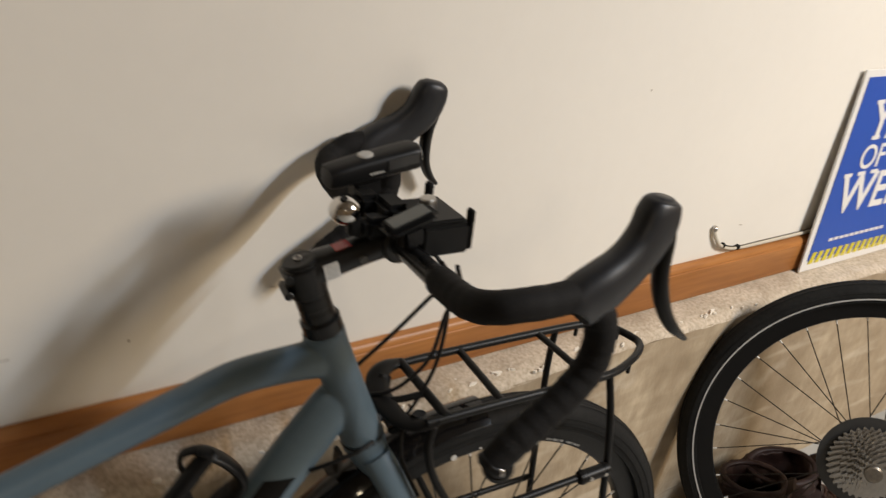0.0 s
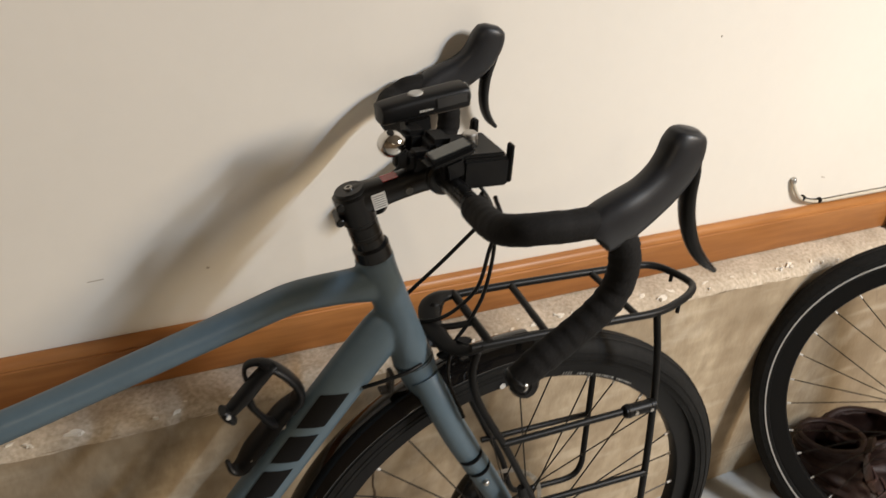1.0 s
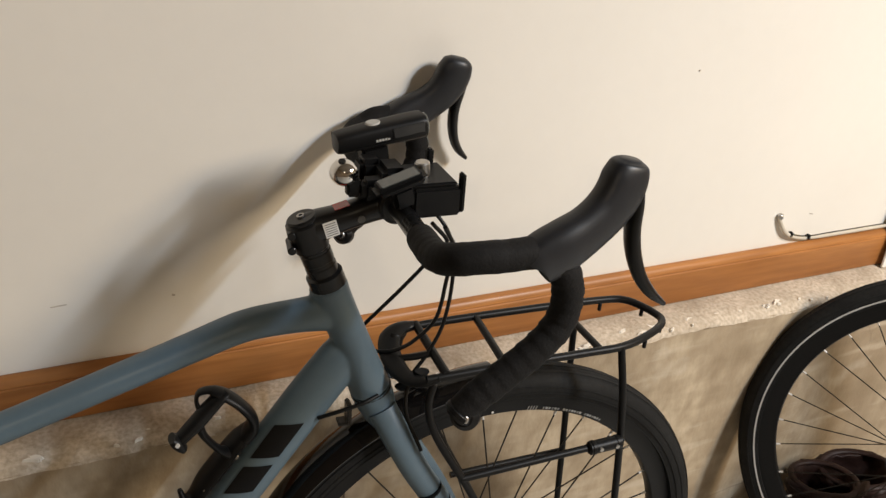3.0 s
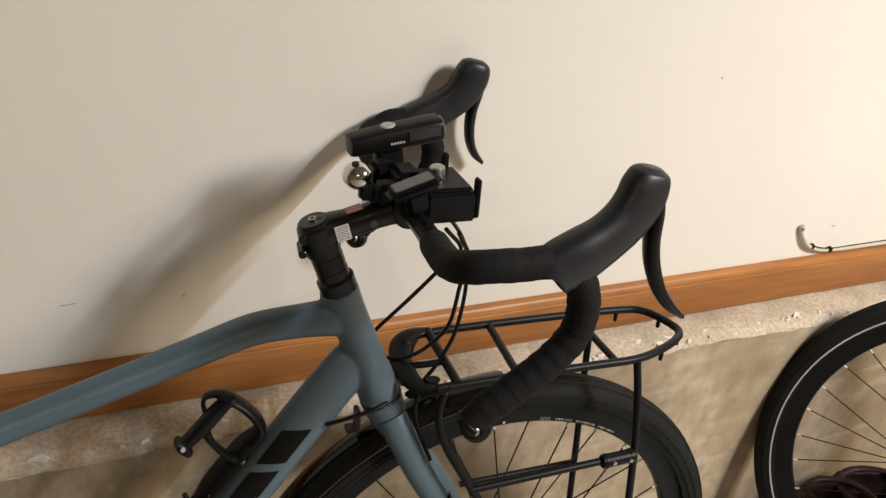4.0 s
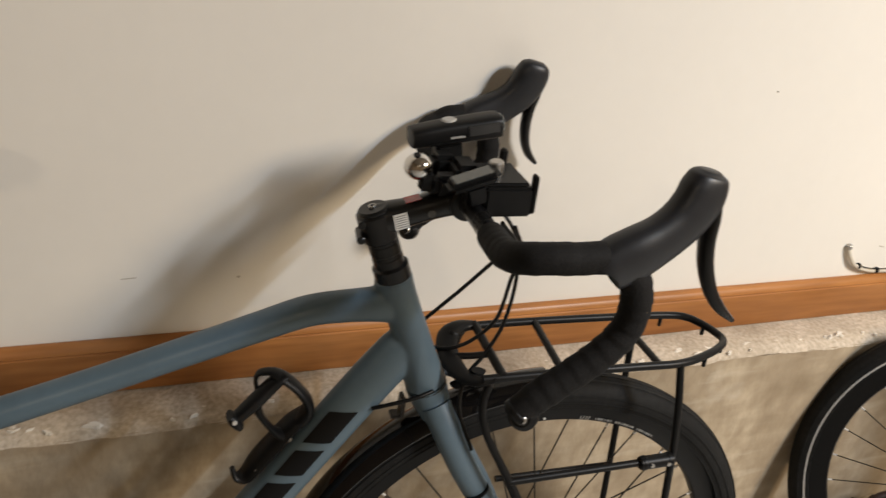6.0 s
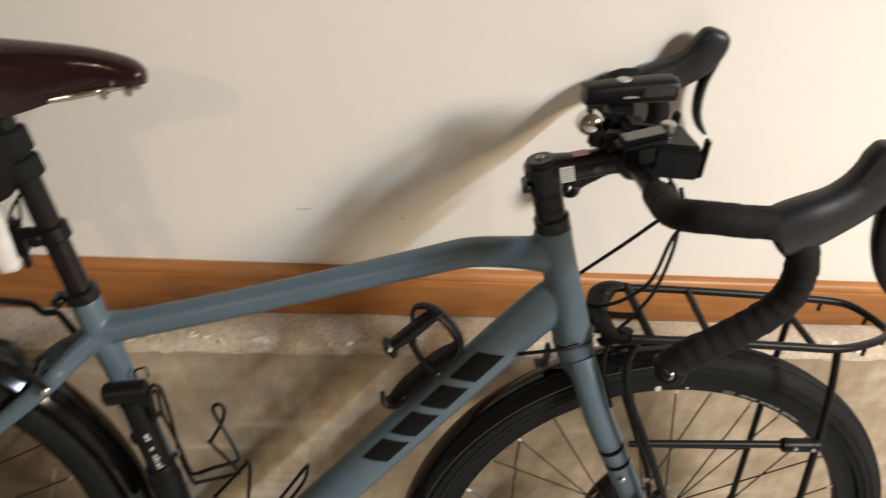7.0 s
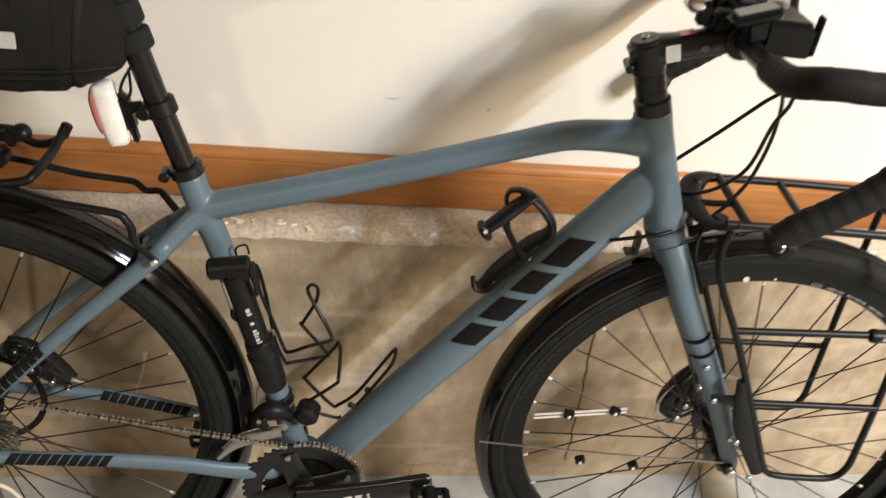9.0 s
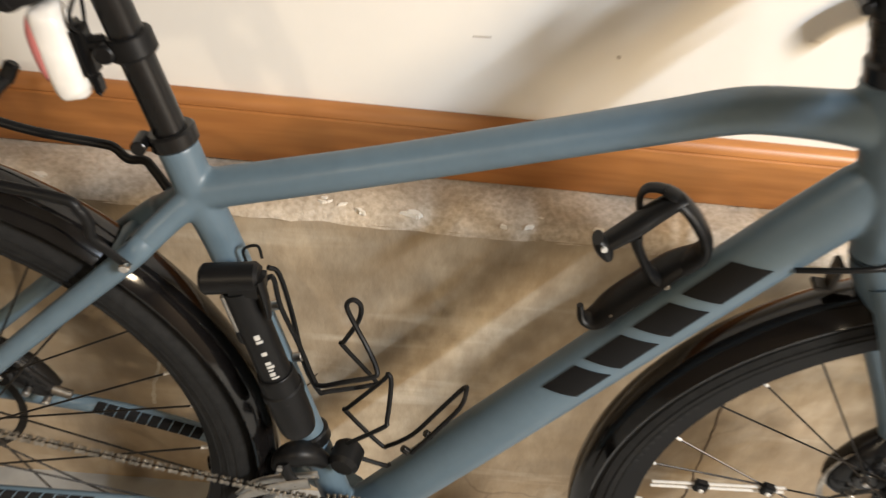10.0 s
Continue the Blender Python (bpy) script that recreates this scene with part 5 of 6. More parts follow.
# ---- what turns with the fork ----
front_wheel = wheel("front_wheel", bike, STEER @ Matrix.Translation(FRONT), 0.364, 0.050, 0.296, 32, 4)
tagged(front_wheel, "front wheel with black rim and spokes")
part("brake_rotor", revolve(B(), [(0.074, 0.047), (0.081, 0.047), (0.081, 0.0486), (0.074, 0.0486)], 60), CHAIN_STEEL, front_wheel)
for k in range(6):
    a = radians(60 * k)
    part("rotor_arm", sweep(B(), [(0.016 * math.cos(a), 0.047, 0.016 * math.sin(a)), (0.062 * math.cos(a + 0.5), 0.0478, 0.062 * math.sin(a + 0.5))], [(0.0009, 0.004), (0.0009, 0.003)], 8, 1), SPOKE, front_wheel)
for ang, r in ((172, 0.240), (165, 0.176), (-163, 0.210), (-150, 0.133), (-120, 0.19)):
    a = radians(ang)
    part("spoke_magnet", block(B(), (0, 0, 0), (0.0155, 0.010, 0.0140), 0.002), PLASTIC, front_wheel, matrix=pose(r * math.cos(a), -0.014, r * math.sin(a), 0, -ang, 0))
    part("magnet_screw", disc(B(), (r * math.cos(a), -0.0195, r * math.sin(a) - 0.002), (0, 1, 0), 0.0026, 0.002, 12, 0.0005), ALUMINIUM, front_wheel)
p0, p1 = [Vector((r * math.cos(radians(a)), -0.0145, r * math.sin(radians(a)))) for r, a in ((0.240, 172), (0.176, 165))]
for off in (-0.0034, 0.0036):
    part("spoke_sleeve", sweep(B(), [p0 + Vector((0, 0, off)) + (p0 - p1) * 0.75, p1 + Vector((0, 0, off)) + (p1 - p0) * 0.25], 0.0017, 8, 1), ALUMINIUM, front_wheel)
for a, w, h in [(58 + 0.92 * k, 0.0016 + 0.0012 * ((k * 7) % 3), 0.0034) for k in range(22) if k % 8 != 7] + [(79.5 + 0.8 * k, 0.0013, 0.0060) for k in range(4)]:
    ar = radians(a)
    part("rim_print", block(B(), (0, 0, 0), (w, 0.0005, h), 0.0001), RIM_PRINT, front_wheel, matrix=pose(0.303 * math.cos(ar), -0.0133, 0.303 * math.sin(ar), 0, -a + 90 + 14, 0))
for a, w in ((99.5, 0.0085), (92.0, 0.0035)):
    ar = radians(a)
    part("rim_mark", disc(B(), (0, 0, 0), (0, 1, 0), w / 2, 0.0006, 16), LABEL, front_wheel, matrix=pose(0.303 * math.cos(ar), -0.0133, 0.303 * math.sin(ar)))
for k in range(10):
    ar = radians(150 + 2.0 * k)
    part("tyre_print", block(B(), (0, 0, 0), (0.0060, 0.0004, 0.0045), 0.0001), TYRE_PRINT, front_wheel, matrix=pose(0.322 * math.cos(ar), -0.0215, 0.322 * math.sin(ar), 0, -(150 + 2.0 * k) + 90, 0))

bp("lower_headset", disc(B(), (0.3008, 0, 0.7500), (-0.335, 0, 0.942), 0.0266, 0.003, 28, 0.0008), BLACK_METAL, steer=True)
bp("fork_crown", sweep(B(), [(0.300, 0, 0.752), (0.305, 0, 0.738), (0.312, 0, 0.718), (0.318, 0, 0.704)], [(0.0262, 0.0255), (0.030, 0.0255), (0.042, 0.021), (0.046, 0.013)], 22, 5), FRAME, "slate blue fork", steer=True)
for s in (-1, 1):
    bp("fork_blade", sweep(B(), [(0.309, s * 0.024, 0.734), (0.325, s * 0.041, 0.700), (0.349, s * 0.050, 0.650), (0.384, s * 0.054, 0.590), (0.422, s * 0.056, 0.522), (0.457, s * 0.058, 0.450), (0.482, s * 0.060, 0.392), (0.486, s * 0.060, 0.374)],
                             [(0.015, 0.019), (0.0145, 0.0185), (0.0138, 0.0178), (0.0132, 0.0172), (0.0125, 0.0160), (0.0110, 0.0140), (0.0095, 0.0125), (0.0080, 0.0095)], 20, 6), FRAME, steer=True)
    bp("fork_dropout", disc(disc(B(), (0.478, s * 0.060, 0.387), (0, 1, 0), 0.015, 0.014, 20, 0.002), (0.478, s * 0.072, 0.387), (0, 1, 0), 0.009, 0.014, 16, 0.002), BLACK_METAL, steer=True)
for t in (0.618, 0.594):
    x = 0.384 + (0.590 - t) * 0.575
    bp("fork_band", disc(B(), (x, -0.0545, t), (-0.48, 0, 0.877), 0.0176, 0.0022, 20, 0.0004), PLASTIC, steer=True)
front_caliper = bp("brake_caliper", sweep(B(), [(0.430, 0.056, 0.372), (0.426, 0.056, 0.392), (0.436, 0.056, 0.420), (0.444, 0.058, 0.446), (0.448, 0.060, 0.470)], [(0.013, 0.015), (0.018, 0.027), (0.020, 0.029), (0.018, 0.023), (0.011, 0.011)], 18, 5, power=0.85), BLACK_METAL, "black disc brake caliper", steer=True)
part("caliper_cap", disc(B(), (0.434, 0.036, 0.412), (0, 1, 0), 0.0150, 0.012, 20, 0.003), BLACK_METAL, front_caliper)
for x, z in ((0.434, 0.412), (0.427, 0.386), (0.445, 0.450)):
    part("caliper_bolt", disc(B(), (x, 0.031, z), (0, 1, 0), 0.0044, 0.010, 12, 0.001), STEEL, front_caliper)
part("caliper_hose", sweep(B(), [(0.446, 0.060, 0.466), (0.430, 0.066, 0.520), (0.400, 0.066, 0.590), (0.360, 0.058, 0.680)], 0.0024, 8, 6), PLASTIC, front_caliper)
for x, z in ((0.389, 0.576), (0.463, 0.446)):
    bp("fork_bolt", disc(B(), (x, -0.0700, z), (0, 1, 0), 0.0038, 0.007, 12, 0.001), STEEL, steer=True)
bp("axle_bolt", disc(B(), (0.480, -0.076, 0.386), (0, 1, 0), 0.0075, 0.016, 14, 0.001), STEEL, steer=True)
bp("fender_wire", sweep(B(), [(0.470, -0.068, 0.395), (0.30, -0.050, 0.380), (0.112, -0.034, 0.372)], 0.0015, 8, 4), STEEL, "thin wire fender stay", steer=True)
bp("fender_bracket", block(block(B(), (0.272, 0, 0.720), (0.006, 0.018, 0.030), 0.0015), (0.266, 0, 0.706), (0.016, 0.016, 0.005), 0.001), SPOKE, steer=True)


def front_rack():
    z = 0.797
    ob = bp("front_rack", sweep(B(), [(0.352, -0.058, z - 0.004), (0.45, -0.060, z), (0.56, -0.060, z + 0.001), (0.622, -0.058, z + 0.001), (0.672, -0.040, z), (0.704, -0.020, z - 0.002), (0.716, -0.006, z - 0.003), (0.718, 0.006, z - 0.003), (0.710, 0.030, z - 0.002), (0.692, 0.052, z), (0.662, 0.060, z), (0.58, 0.060, z + 0.001), (0.45, 0.060, z), (0.372, 0.058, z - 0.002), (0.350, 0.050, z - 0.006)], 0.0054, 14, 5, (0, 0, 1)), BLACK_SATIN, "black tubular front luggage rack over the wheel", steer=True)
    for x0, x1 in ((0.455, 0.462), (0.590, 0.588)):
        part("cross_bar", sweep(B(), [(x0, -0.060, z), (x1, 0.060, z)], [(0.0052, 0.0046)] * 2, 12, 1), BLACK_SATIN, ob)
    part("crown_bracket", sweep(sweep(B(), [(0.346, 0.040, z), (0.336, 0.026, 0.776), (0.328, 0.010, 0.754)], [(0.005, 0.010)] * 3, 12, 4), [(0.354, -0.036, z - 0.006), (0.350, -0.026, 0.772), (0.336, -0.010, 0.752)], [(0.005, 0.010)] * 3, 10, 4), BLACK_SATIN, ob)
    part("rear_hoop", sweep(B(), [(0.380, 0.060, z), (0.356, 0.057, z + 0.001), (0.338, 0.044, z - 0.002), (0.329, 0.020, z - 0.007), (0.329, -0.010, z - 0.012), (0.336, -0.036, z - 0.014), (0.350, -0.054, z - 0.010), (0.368, -0.060, z - 0.003)], [(0.0045, 0.0060), (0.0045, 0.0110), (0.0045, 0.0140), (0.0045, 0.0140), (0.0045, 0.0130), (0.0045, 0.0110), (0.0045, 0.0085), (0.0045, 0.0060)], 14, 5, (0, 0, 1)), PLASTIC, ob, "black hooped rear end of the rack")
    part("hoop_web", sweep(B(), [(0.332, 0.004, z - 0.010), (0.352, -0.004, z - 0.006), (0.374, -0.010, z - 0.001)], [(0.0042, 0.0046)] * 3, 10, 3, (0, 0, 1)), PLASTIC, ob)
    part("cross_bar", sweep(B(), [(0.377, 0.060, z), (0.377, -0.060, z)], [(0.0056, 0.0060)] * 2, 12, 1), BLACK_SATIN, ob)
    for x, y in ((0.655, 0.058), (0.707, 0.030), (0.708, -0.016), (0.665, -0.045)):
        part("rack_peg", disc(B(), (x, y, z - 0.009), (0, 0, 1), 0.0028, 0.014, 10, 0.001), BLACK_SATIN, ob)
    fwd = lambda pts: [(x + 0.011 * min(1.0, max(0.0, (z - q) / 0.15)), y, q) for x, y, q in pts]
    for s in (-1, 1):
        far = 1.0 if s > 0 else 0.0   # the wall-side frame is set lower and further forward to fit the camera's view
        part("side_loop", sweep(B(), fwd([(0.360, s * 0.060, z - 0.010), (0.351, s * 0.066, 0.760), (0.358, s * 0.074, 0.718), (0.395, s * 0.084, 0.640), (0.445, s * 0.087, 0.540), (0.490, s * 0.088, 0.448), (0.508, s * 0.088, 0.412 - 0.020 * far), (0.528, s * 0.088, 0.398 - 0.028 * far), (0.580, s * 0.088, 0.396 - 0.028 * far), (0.616 + 0.012 * far, s * 0.088, 0.400 - 0.028 * far), (0.630 + 0.014 * far, s * 0.088, 0.420 - 0.026 * far), (0.631 + 0.012 * far, s * 0.087, 0.460 - 0.020 * far), (0.622 + 0.010 * far, s * 0.084, 0.600), (0.619 + 0.006 * far, s * 0.076, 0.720), (0.619, s * 0.061, z - 0.006), (0.6195, s * 0.0595, z - 0.001)]), 0.0050, 12, 5), BLACK_SATIN, ob)
        part("side_bar", sweep(B(), fwd([(0.388 + 0.006 * far, s * 0.084, 0.652 - 0.012 * far), (0.620 + 0.010 * far, s * 0.084, 0.665 - 0.012 * far)]), [0.0050, 0.0050], 12, 1), BLACK_SATIN, ob)
        part("side_bar", sweep(B(), fwd([(0.448, s * 0.087, 0.534 - 0.034 * far), (0.628 + 0.010 * far, s * 0.087, 0.540 - 0.034 * far)]), [0.0048, 0.0048], 12, 1), BLACK_SATIN, ob)
    part("leg_plate", sweep(B(), [(0.433, -0.0875, 0.572), (0.446, -0.0878, 0.533), (0.463, -0.088, 0.492), (0.488, -0.088, 0.444), (0.512, -0.088, 0.402)], [(0.0050, 0.0056), (0.0050, 0.0110), (0.0050, 0.0160), (0.0050, 0.0125), (0.0050, 0.0100)], 14, 4), BLACK_SATIN, ob)
    part("fork_tab", sweep(B(), [(0.446, -0.0870, 0.536), (0.424, -0.0830, 0.533), (0.406, -0.0790, 0.531)], [(0.0030, 0.0110), (0.0030, 0.0080), (0.0030, 0.0065)], 12, 3), BLACK_SATIN, ob)
    for x, y, z in ((0.409, -0.0840, 0.530), (0.459, -0.0935, 0.464), (0.500, -0.0935, 0.394)):
        part("plate_bolt", disc(B(), (x, y, z), (0, 1, 0), 0.0042, 0.005, 12, 0.001), STEEL, ob)
    kn = B()
    disc(kn, (0.602, -0.086, 0.6640), (1, 0, 0.06), 0.0090, 0.050, 16, 0.002)
    disc(kn, (0.584, -0.086, 0.6630), (1, 0, 0.06), 0.0098, 0.006, 16, 0.001)
    disc(kn, (0.620, -0.086, 0.6650), (1, 0, 0.06), 0.0098, 0.006, 16, 0.001)
    part("rack_clamp", kn, PLASTIC, ob)
    for dx in (-0.010, 0.014):
        part("clamp_bolt", disc(B(), (0.602 + dx, -0.0945, 0.6650), (0, 1, 0), 0.0028, 0.004, 10), STEEL, ob)


front_rack()

# steerer, stem, bars
bp("headset_collar", disc(B(), (0.2425, 0, 0.9125), (-0.335, 0, 0.942), 0.0218, 0.022, 26, 0.003), BLACK_METAL, bar=True)
bp("spacer_stack", sweep(B(), [(0.2395, 0, 0.920), (0.2300, 0, 0.947), (0.2210, 0, 0.972)], [0.0180, 0.0178, 0.0178], 24, 2), BLACK_METAL, bar=True)
for k in range(3):
    bp("spacer_ring", disc(B(), (0.2375 - 0.0062 * k, 0, 0.926 + 0.0175 * k), (-0.335, 0, 0.942), 0.0184, 0.0150, 24, 0.0012), BLACK_METAL, bar=True)
stem = bp("stem", sweep(B(), [(0.2165, 0, 0.974), (0.232, 0, 0.980), (0.262, 0, 0.9885), (0.295, 0, 0.998), (0.316, 0, 1.004)], [(0.0185, 0.0185), (0.0180, 0.0180), (0.0160, 0.0150), (0.0170, 0.0155), (0.0215, 0.019)], 20, 5, power=0.8), BLACK_METAL, "black alloy stem with white label", bar=True)
part("steerer_clamp", disc(B(), (0.2210, 0, 0.970), (-0.335, 0, 0.942), 0.0200, 0.038, 26, 0.003), BLACK_METAL, stem)
part("top_cap", disc(B(), (0.2145, 0, 0.9895), (-0.335, 0, 0.942), 0.0180, 0.006, 26, 0.002), BLACK_METAL, stem)
part("cap_bolt", revolve(B(), [(0.0025, 0.0), (0.0045, 0.0), (0.0045, 0.002), (0.0025, 0.002)], 18, "z"), STEEL, stem, matrix=Matrix.Translation((0.2134, 0, 0.9925)) @ Vector((0, 0, 1)).rotation_difference(STEER_AXIS).to_matrix().to_4x4())
for dz in (-0.009, 0.009):
    part("stem_bolt", disc(B(), (0.2020, 0.0, 0.9665 + dz), (0.1, 1, 0), 0.0048, 0.030, 14, 0.001), BLACK_METAL, stem)
part("bar_clamp", disc(B(), (0.318, 0, 1.005), (0, 1, 0), 0.0215, 0.048, 26, 0.003), BLACK_METAL, stem)
part("label", block(B(), (0, 0, 0), (0.016, 0.0008, 0.019), 0.0002), LABEL, stem, "small white printed label", matrix=pose(0.2435, -0.0178, 0.9825, 0, -16, 0))
for k in range(6):
    part("label_line", block(B(), (0, 0, 0), (0.013, 0.0006, 0.0007), 0.0001), GREY, stem, matrix=pose(0.2435 - 0.0008 * (k - 2.5), -0.0184, 0.9825 + (k - 2.5) * 0.0026, 0, -16, 0))
part("red_sticker", block(B(), (0, 0, 0), (0.018, 0.016, 0.0008), 0.0002), RED, stem, matrix=pose(0.258, -0.002, 1.0035, 0, -16, 0))
part("stem_badge", disc(B(), (0.278, -0.0165, 0.991), (0, 1, 0), 0.0045, 0.002, 14), GREY, stem)

BAR = [(0.318, 0.0, 1.005), (0.318, -0.050, 1.005), (0.315, -0.110, 1.008), (0.309, -0.160, 1.016), (0.307, -0.190, 1.025), (0.314, -0.212, 1.034), (0.332, -0.221, 1.038), (0.358, -0.223, 1.038), (0.385, -0.223, 1.038), (0.408, -0.223, 1.029), (0.423, -0.224, 1.006), (0.426, -0.224, 0.978), (0.419, -0.224, 0.955), (0.400, -0.225, 0.934), (0.370, -0.225, 0.910), (0.340, -0.225, 0.888), (0.327, -0.225, 0.874)]


def hb(x, y, z, s):
    """A point of the bar's side s, from the drawn half; the wall side is shifted to fit the view."""
    k = abs(y) / 0.223
    if s < 0:
        return (x - 0.002 * k, -abs(y), z)
    f = k * min(1.0, max(0.0, (0.365 - x) / 0.04)) * min(1.0, max(0.0, (z - 0.95) / 0.04))
    low = k * min(1.0, max(0.0, (0.975 - z) / 0.09))   # the wall-side drop is bent in so that it and its shadow fit the view
    return (x + 0.018 * f - 0.012 * low, abs(y) - 0.017 * low, z - 0.008 * k - 0.012 * f + 0.006 * low)


bars = bp("handlebar", sweep(B(), [hb(x, y, z, -1) for x, y, z in BAR[::-1]] + [hb(x, y, z, 1) for x, y, z in BAR[1:]], 0.0118, 16, 4), BLACK_METAL, "black drop handlebar with black tape", bar=True)


def bar_tape(s):
    """Wrapped tape: overlapping turns with a low ridge each."""
    pts = catmull([hb(x, y, z, s) for x, y, z in BAR[2:]], 10)
    line = [Vector(p) for p in pts]
    acc = [0.0]
    for a, b in zip(line, line[1:]):
        acc.append(acc[-1] + (b - a).length)
    n = int(acc[-1] / 0.0028)
    out, rad = [], []
    for i in range(n + 1):
        d = acc[-1] * i / n
        k = max(0, min(len(acc) - 2, sum(1 for q in acc if q <= d) - 1))
        f = (d - acc[k]) / max(1e-6, acc[k + 1] - acc[k])
        out.append(tuple(line[k].lerp(line[k + 1], min(1, f))))
        saw = (d / 0.0165) % 1.0
        rad.append(0.0152 + (0.0004 if d < 0.20 else 0.0011) * saw + 0.0005 * noise.noise(Vector((d * 60, s, 0))))
    return part("bar_tape", sweep(B(), out, rad, 18, 1), TAPE, bars, angle=60)


def lever_set(s):
    reach = 0.003 if s > 0 else 0.009
    f = lambda pts: [hb(x + reach * min(1.0, max(0.0, (z - 1.030) / 0.06)), y, z, s) for x, y, z in pts]
    g = lambda pts: [hb(x + reach * 0.6, y, z, s) for x, y, z in pts]
    hood = part("brake_hood", sweep(B(), f([(0.386, 0.222, 1.026), (0.388, 0.222, 1.028), (0.398, 0.222, 1.034), (0.414, 0.222, 1.043), (0.435, 0.220, 1.056), (0.452, 0.217, 1.071), (0.462, 0.215, 1.088), (0.467, 0.213, 1.104), (0.469, 0.212, 1.115), (0.470, 0.212, 1.120)]),
                                     [(0.0172, 0.0205), (0.0192, 0.0232), (0.0190, 0.0255), (0.0188, 0.0255), (0.0172, 0.0232), (0.0166, 0.0235), (0.0168, 0.0245), (0.0168, 0.0235), (0.0145, 0.0190), (0.008, 0.011)], 24, 6, power=0.80), HOOD, bike, "rubber brake hood with lever", STEER_BAR)
    pull = 0.026 if s > 0 else 0.0   # the wall-side lever sits closer to the bar
    lev = part("brake_lever", sweep(B(), g([(x - pull * max(0.0, 1.09 - z) / 0.12, y + pull * 0.3, z) for x, y, z in [(0.484, 0.214, 1.092), (0.4855, 0.215, 1.075), (0.4855, 0.217, 1.050), (0.490, 0.219, 1.025), (0.500, 0.222, 1.000), (0.514, 0.225, 0.981), (0.531, 0.227, 0.967)]]),
                                     [(0.012, 0.006), (0.012, 0.007), (0.011, 0.0072), (0.0105, 0.0072), (0.0095, 0.0066), (0.0085, 0.0056), (0.005, 0.0028)], 16, 6), BLACK_METAL, hood)
    end = Vector(hb(0.3245, 0.225, 0.8715, s))
    ax = Vector((-0.55, -0.62, 0.26))
    cap = part("bar_end_plug", disc(B(), end, (0.64, 0, 0.76), 0.0168, 0.012, 22, 0.004), PLASTIC, bike, matrix=STEER_BAR)
    part("plug_face", disc(B(), end + Vector((0.004, -0.004, 0.0)), ax, 0.0150, 0.018, 24, 0.005), PLASTIC, cap)
    part("plug_bolt", disc(B(), end + Vector((0.004, -0.006, 0.0)) + ax.normalized() * 0.0095, ax, 0.0056, 0.004, 18, 0.0012), STEEL, cap)
    part("bolt_socket", disc(B(), end + Vector((0.004, -0.006, 0.0)) + ax.normalized() * 0.0112, ax, 0.0026, 0.0022, 6), PLASTIC, cap)


for s in (-1, 1):
    bar_tape(s)
    lever_set(s)

# brake and gear housings in front of the head tube
for k, pts in enumerate(([(0.345, -0.060, 1.000), (0.372, -0.040, 0.965), (0.362, -0.020, 0.936), (0.330, -0.004, 0.888), (0.298, 0.018, 0.837), (0.280, 0.032, 0.805), (0.262, 0.030, 0.785)],
                         [(0.352, -0.080, 1.004), (0.380, -0.050, 0.955), (0.384, -0.020, 0.910), (0.380, -0.006, 0.847), (0.358, 0.000, 0.815), (0.335, 0.004, 0.800), (0.318, 0.016, 0.792), (0.305, 0.030, 0.788)],
                         [(0.355, 0.050, 1.000), (0.396, 0.020, 0.950), (0.400, 0.002, 0.900), (0.390, -0.004, 0.835), (0.368, -0.010, 0.795), (0.345, -0.020, 0.770), (0.335, -0.040, 0.735), (0.350, -0.062, 0.690)])):
    bp("cable_housing", sweep(B(), pts, 0.0025, 10, 8), PLASTIC, steer=True)
bp("frame_housing", sweep(B(), [(0.300, -0.027, 0.757), (0.279, -0.031, 0.753), (0.252, -0.028, 0.746), (0.226, -0.018, 0.735)], 0.0026, 10, 6), PLASTIC)
bp("tube_cable", sweep(B(), [(-0.232, -0.017, 0.676), (-0.238, -0.018, 0.700), (-0.226, -0.017, 0.706), (-0.222, -0.018, 0.694)], 0.0014, 8, 6), PLASTIC)


# ---- gear on the bars ----
def front_light():
    m = pose(0.324, 0.072, 1.059, 0, -9, 2)
    ob = part("front_light", sweep(B(), [(-0.056, 0, 0.0), (-0.052, 0, 0.0), (-0.020, 0, 0.001), (0.020, 0, 0.001), (0.050, 0, 0.001), (0.054, 0, 0.001)], [(0.0135, 0.010), (0.0160, 0.0122), (0.0170, 0.0134), (0.0180, 0.0142), (0.0182, 0.0142), (0.0160, 0.012)], 22, 3, power=0.6), PLASTIC, bike, "black battery front light on the handlebar", STEER_BAR @ m)
    part("light_button", disc(B(), (-0.008, 0, 0.0140), (0.02, 0, 1), 0.0095, 0.004, 20, 0.0015), REFLECT, ob)
    part("light_fin", block(B(), (0.030, -0.0175, 0.003), (0.040, 0.003, 0.0125), 0.001), DARK_GREY, ob)
    for k in range(5):
        part("light_print", block(B(), (0, 0, 0), (0.0026, 0.0006, 0.0028), 0.0001), REFLECT, ob, matrix=pose(-0.010 + 0.0036 * k, -0.0172, -0.0020))
    part("light_groove", block(B(), (-0.012, -0.0166, -0.0078), (0.052, 0.0016, 0.0016), 0.0003), BLACK_METAL, ob)
    part("light_foot", block(block(B(), (-0.012, 0, -0.022), (0.032, 0.026, 0.024), 0.004), (-0.010, -0.002, -0.044), (0.026, 0.034, 0.030), 0.005), PLASTIC, ob)
    part("light_lens", disc(B(), (0.0555, 0, 0.001), (1, 0, 0), 0.0125, 0.004, 20, 0.001), SCREEN, ob)


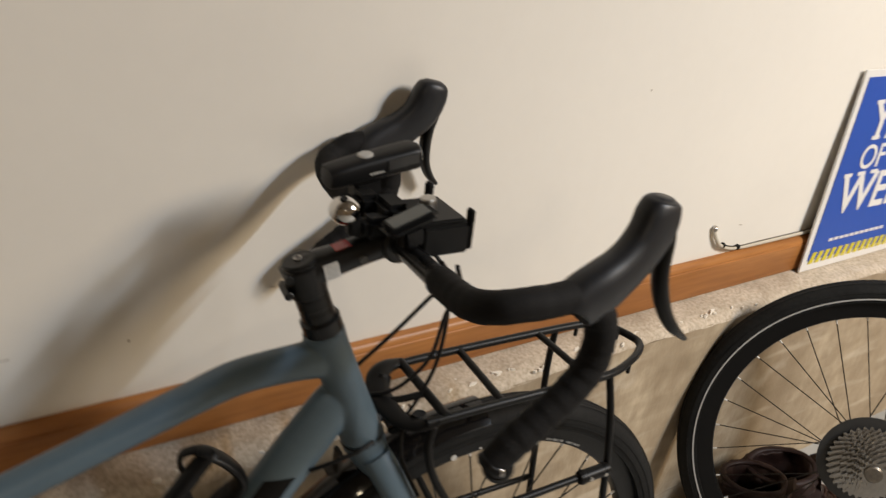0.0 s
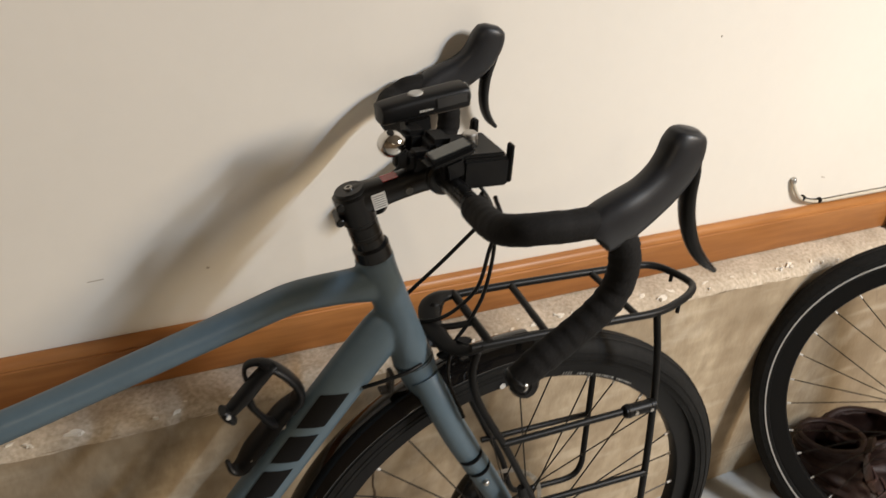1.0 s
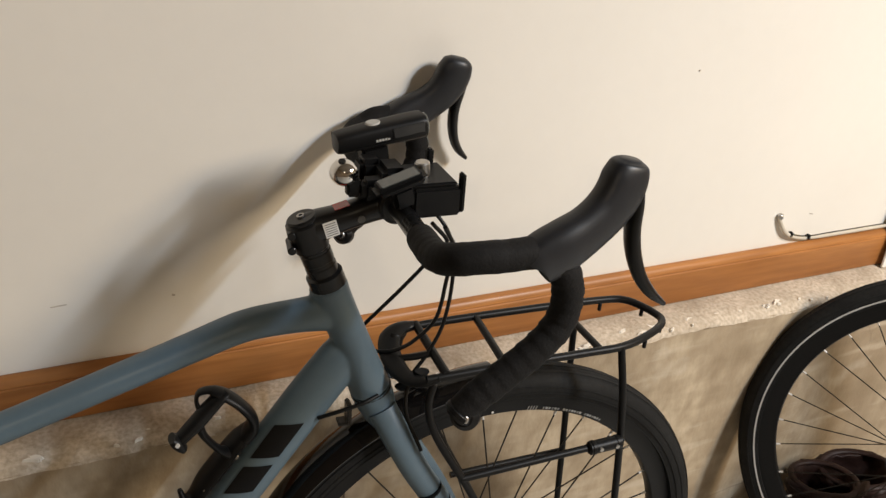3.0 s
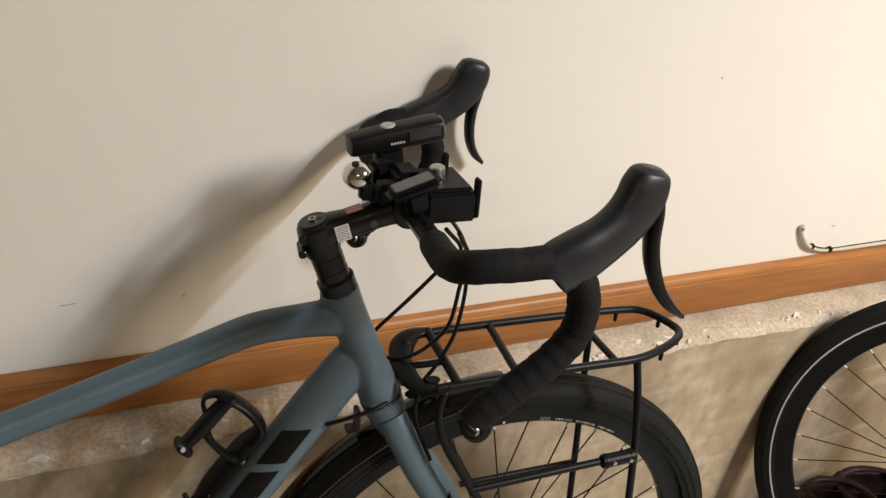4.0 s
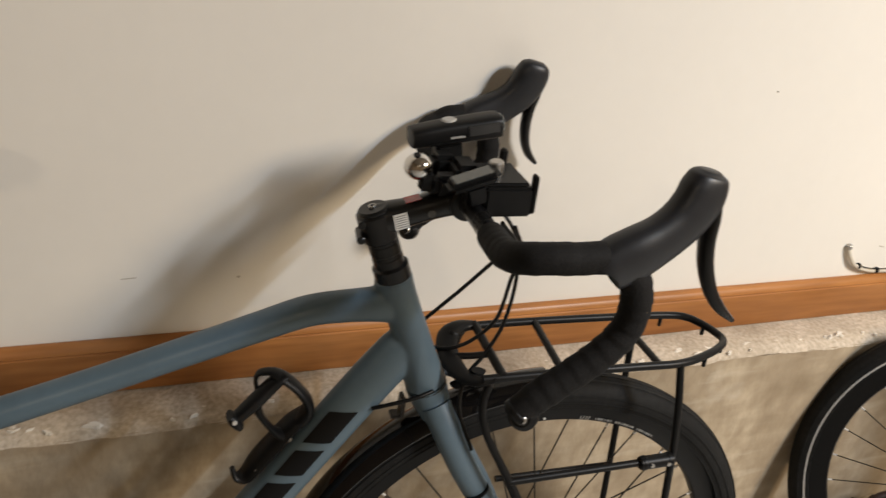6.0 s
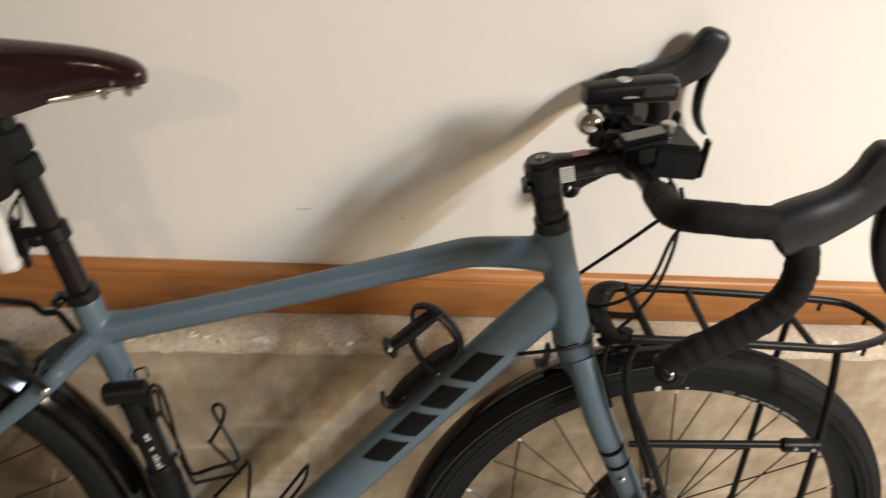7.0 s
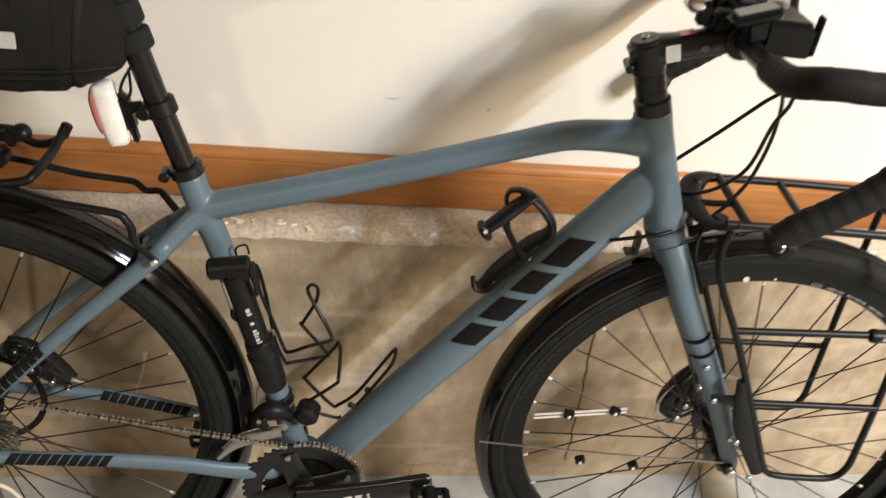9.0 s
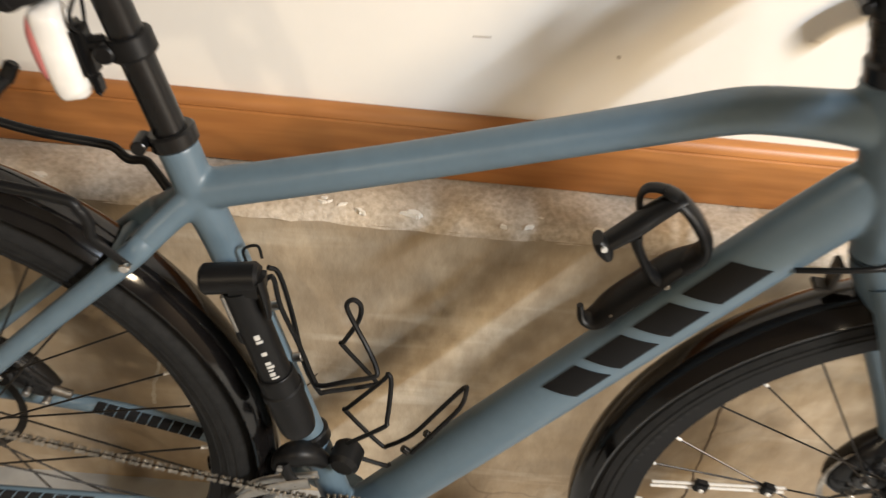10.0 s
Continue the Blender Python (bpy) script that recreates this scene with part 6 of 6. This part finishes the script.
def bell():
    ob = part("bell", ball(B(), (0.2625, 0.004, 1.0395), 0.0160, (1, 1, 0.96), 28), CHROME, bike, "round chrome bicycle bell", STEER_BAR)
    part("bell_hole", disc(B(), (0.2590, -0.0005, 1.0541), (-0.20, -0.25, 0.92), 0.0042, 0.0022, 16, 0.0005), PLASTIC, ob)
    part("bell_mount", block(block(B(), (0.272, 0.000, 1.024), (0.016, 0.014, 0.022), 0.003), (0.290, 0.0, 1.016), (0.034, 0.018, 0.014), 0.004), PLASTIC, ob)


def cockpit_mount():
    ob = part("phone_mount", block(B(), (0.352, -0.020, 1.020), (0.056, 0.070, 0.034), 0.003), PLASTIC, bike, "black box-shaped phone mount in front of the stem", STEER_BAR)
    part("mount_lid", block(B(), (0.349, -0.020, 1.0395), (0.052, 0.064, 0.005), 0.002), PLASTIC, ob)
    part("corner_hook", block(B(), (0.3805, -0.050, 1.029), (0.005, 0.012, 0.044), 0.0015), PLASTIC, ob)
    part("corner_hook", block(B(), (0.364, 0.012, 1.048), (0.008, 0.010, 0.022), 0.002), PLASTIC, ob)
    part("round_cap", disc(B(), (0.343, -0.024, 1.049), (-0.1, -0.05, 1), 0.0085, 0.017, 22, 0.0015), STEEL, ob, "silver screw cap")
    part("mount_arm", block(block(block(B(), (0.318, 0.008, 1.030), (0.030, 0.042, 0.030), 0.006), (0.300, 0.034, 1.028), (0.028, 0.030, 0.034), 0.006), (0.296, -0.004, 1.022), (0.034, 0.026, 0.024), 0.006), PLASTIC, ob)
    gps = part("bike_computer", block(B(), (0, 0, 0), (0.060, 0.028, 0.013), 0.0062), PLASTIC, bike, "small bicycle computer with grey screen", STEER_BAR @ pose(0.310, -0.046, 1.0440, 4, -17, 4))
    part("screen", block(B(), (0.000, 0, 0.0060), (0.044, 0.018, 0.0012), 0.0004), SCREEN, gps)
    part("computer_bracket", block(B(), (0.000, 0, -0.017), (0.026, 0.020, 0.026), 0.004), PLASTIC, gps)


front_light()
bell()
cockpit_mount()


# ---- the tail of the bicycle stands closer to the wall than its head: scaled about the camera to fit its view ----
def scale_about_view():
    """Scales every part of the bicycle about the camera's mean position, most towards the saddle, so that it still fits
    the view and both wheels come out the same size.
    """
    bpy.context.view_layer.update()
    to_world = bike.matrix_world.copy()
    # mean camera position: scaling from here keeps outlines in place in the view
    view_point = np.array([-0.11, -1.13, 1.37])
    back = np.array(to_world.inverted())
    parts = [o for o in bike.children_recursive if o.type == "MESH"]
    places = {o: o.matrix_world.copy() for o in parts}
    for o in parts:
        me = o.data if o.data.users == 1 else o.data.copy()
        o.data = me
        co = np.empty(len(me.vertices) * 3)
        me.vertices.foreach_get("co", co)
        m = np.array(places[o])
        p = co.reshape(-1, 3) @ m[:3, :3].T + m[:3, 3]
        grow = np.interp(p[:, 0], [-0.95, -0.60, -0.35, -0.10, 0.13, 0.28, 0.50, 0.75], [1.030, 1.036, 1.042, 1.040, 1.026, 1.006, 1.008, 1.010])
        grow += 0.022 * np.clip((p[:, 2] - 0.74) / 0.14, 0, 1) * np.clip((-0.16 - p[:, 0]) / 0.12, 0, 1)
        p = view_point + (p - view_point) * grow[:, None]
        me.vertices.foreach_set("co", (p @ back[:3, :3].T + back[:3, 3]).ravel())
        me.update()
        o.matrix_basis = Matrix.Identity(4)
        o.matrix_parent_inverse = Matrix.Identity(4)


scale_about_view()
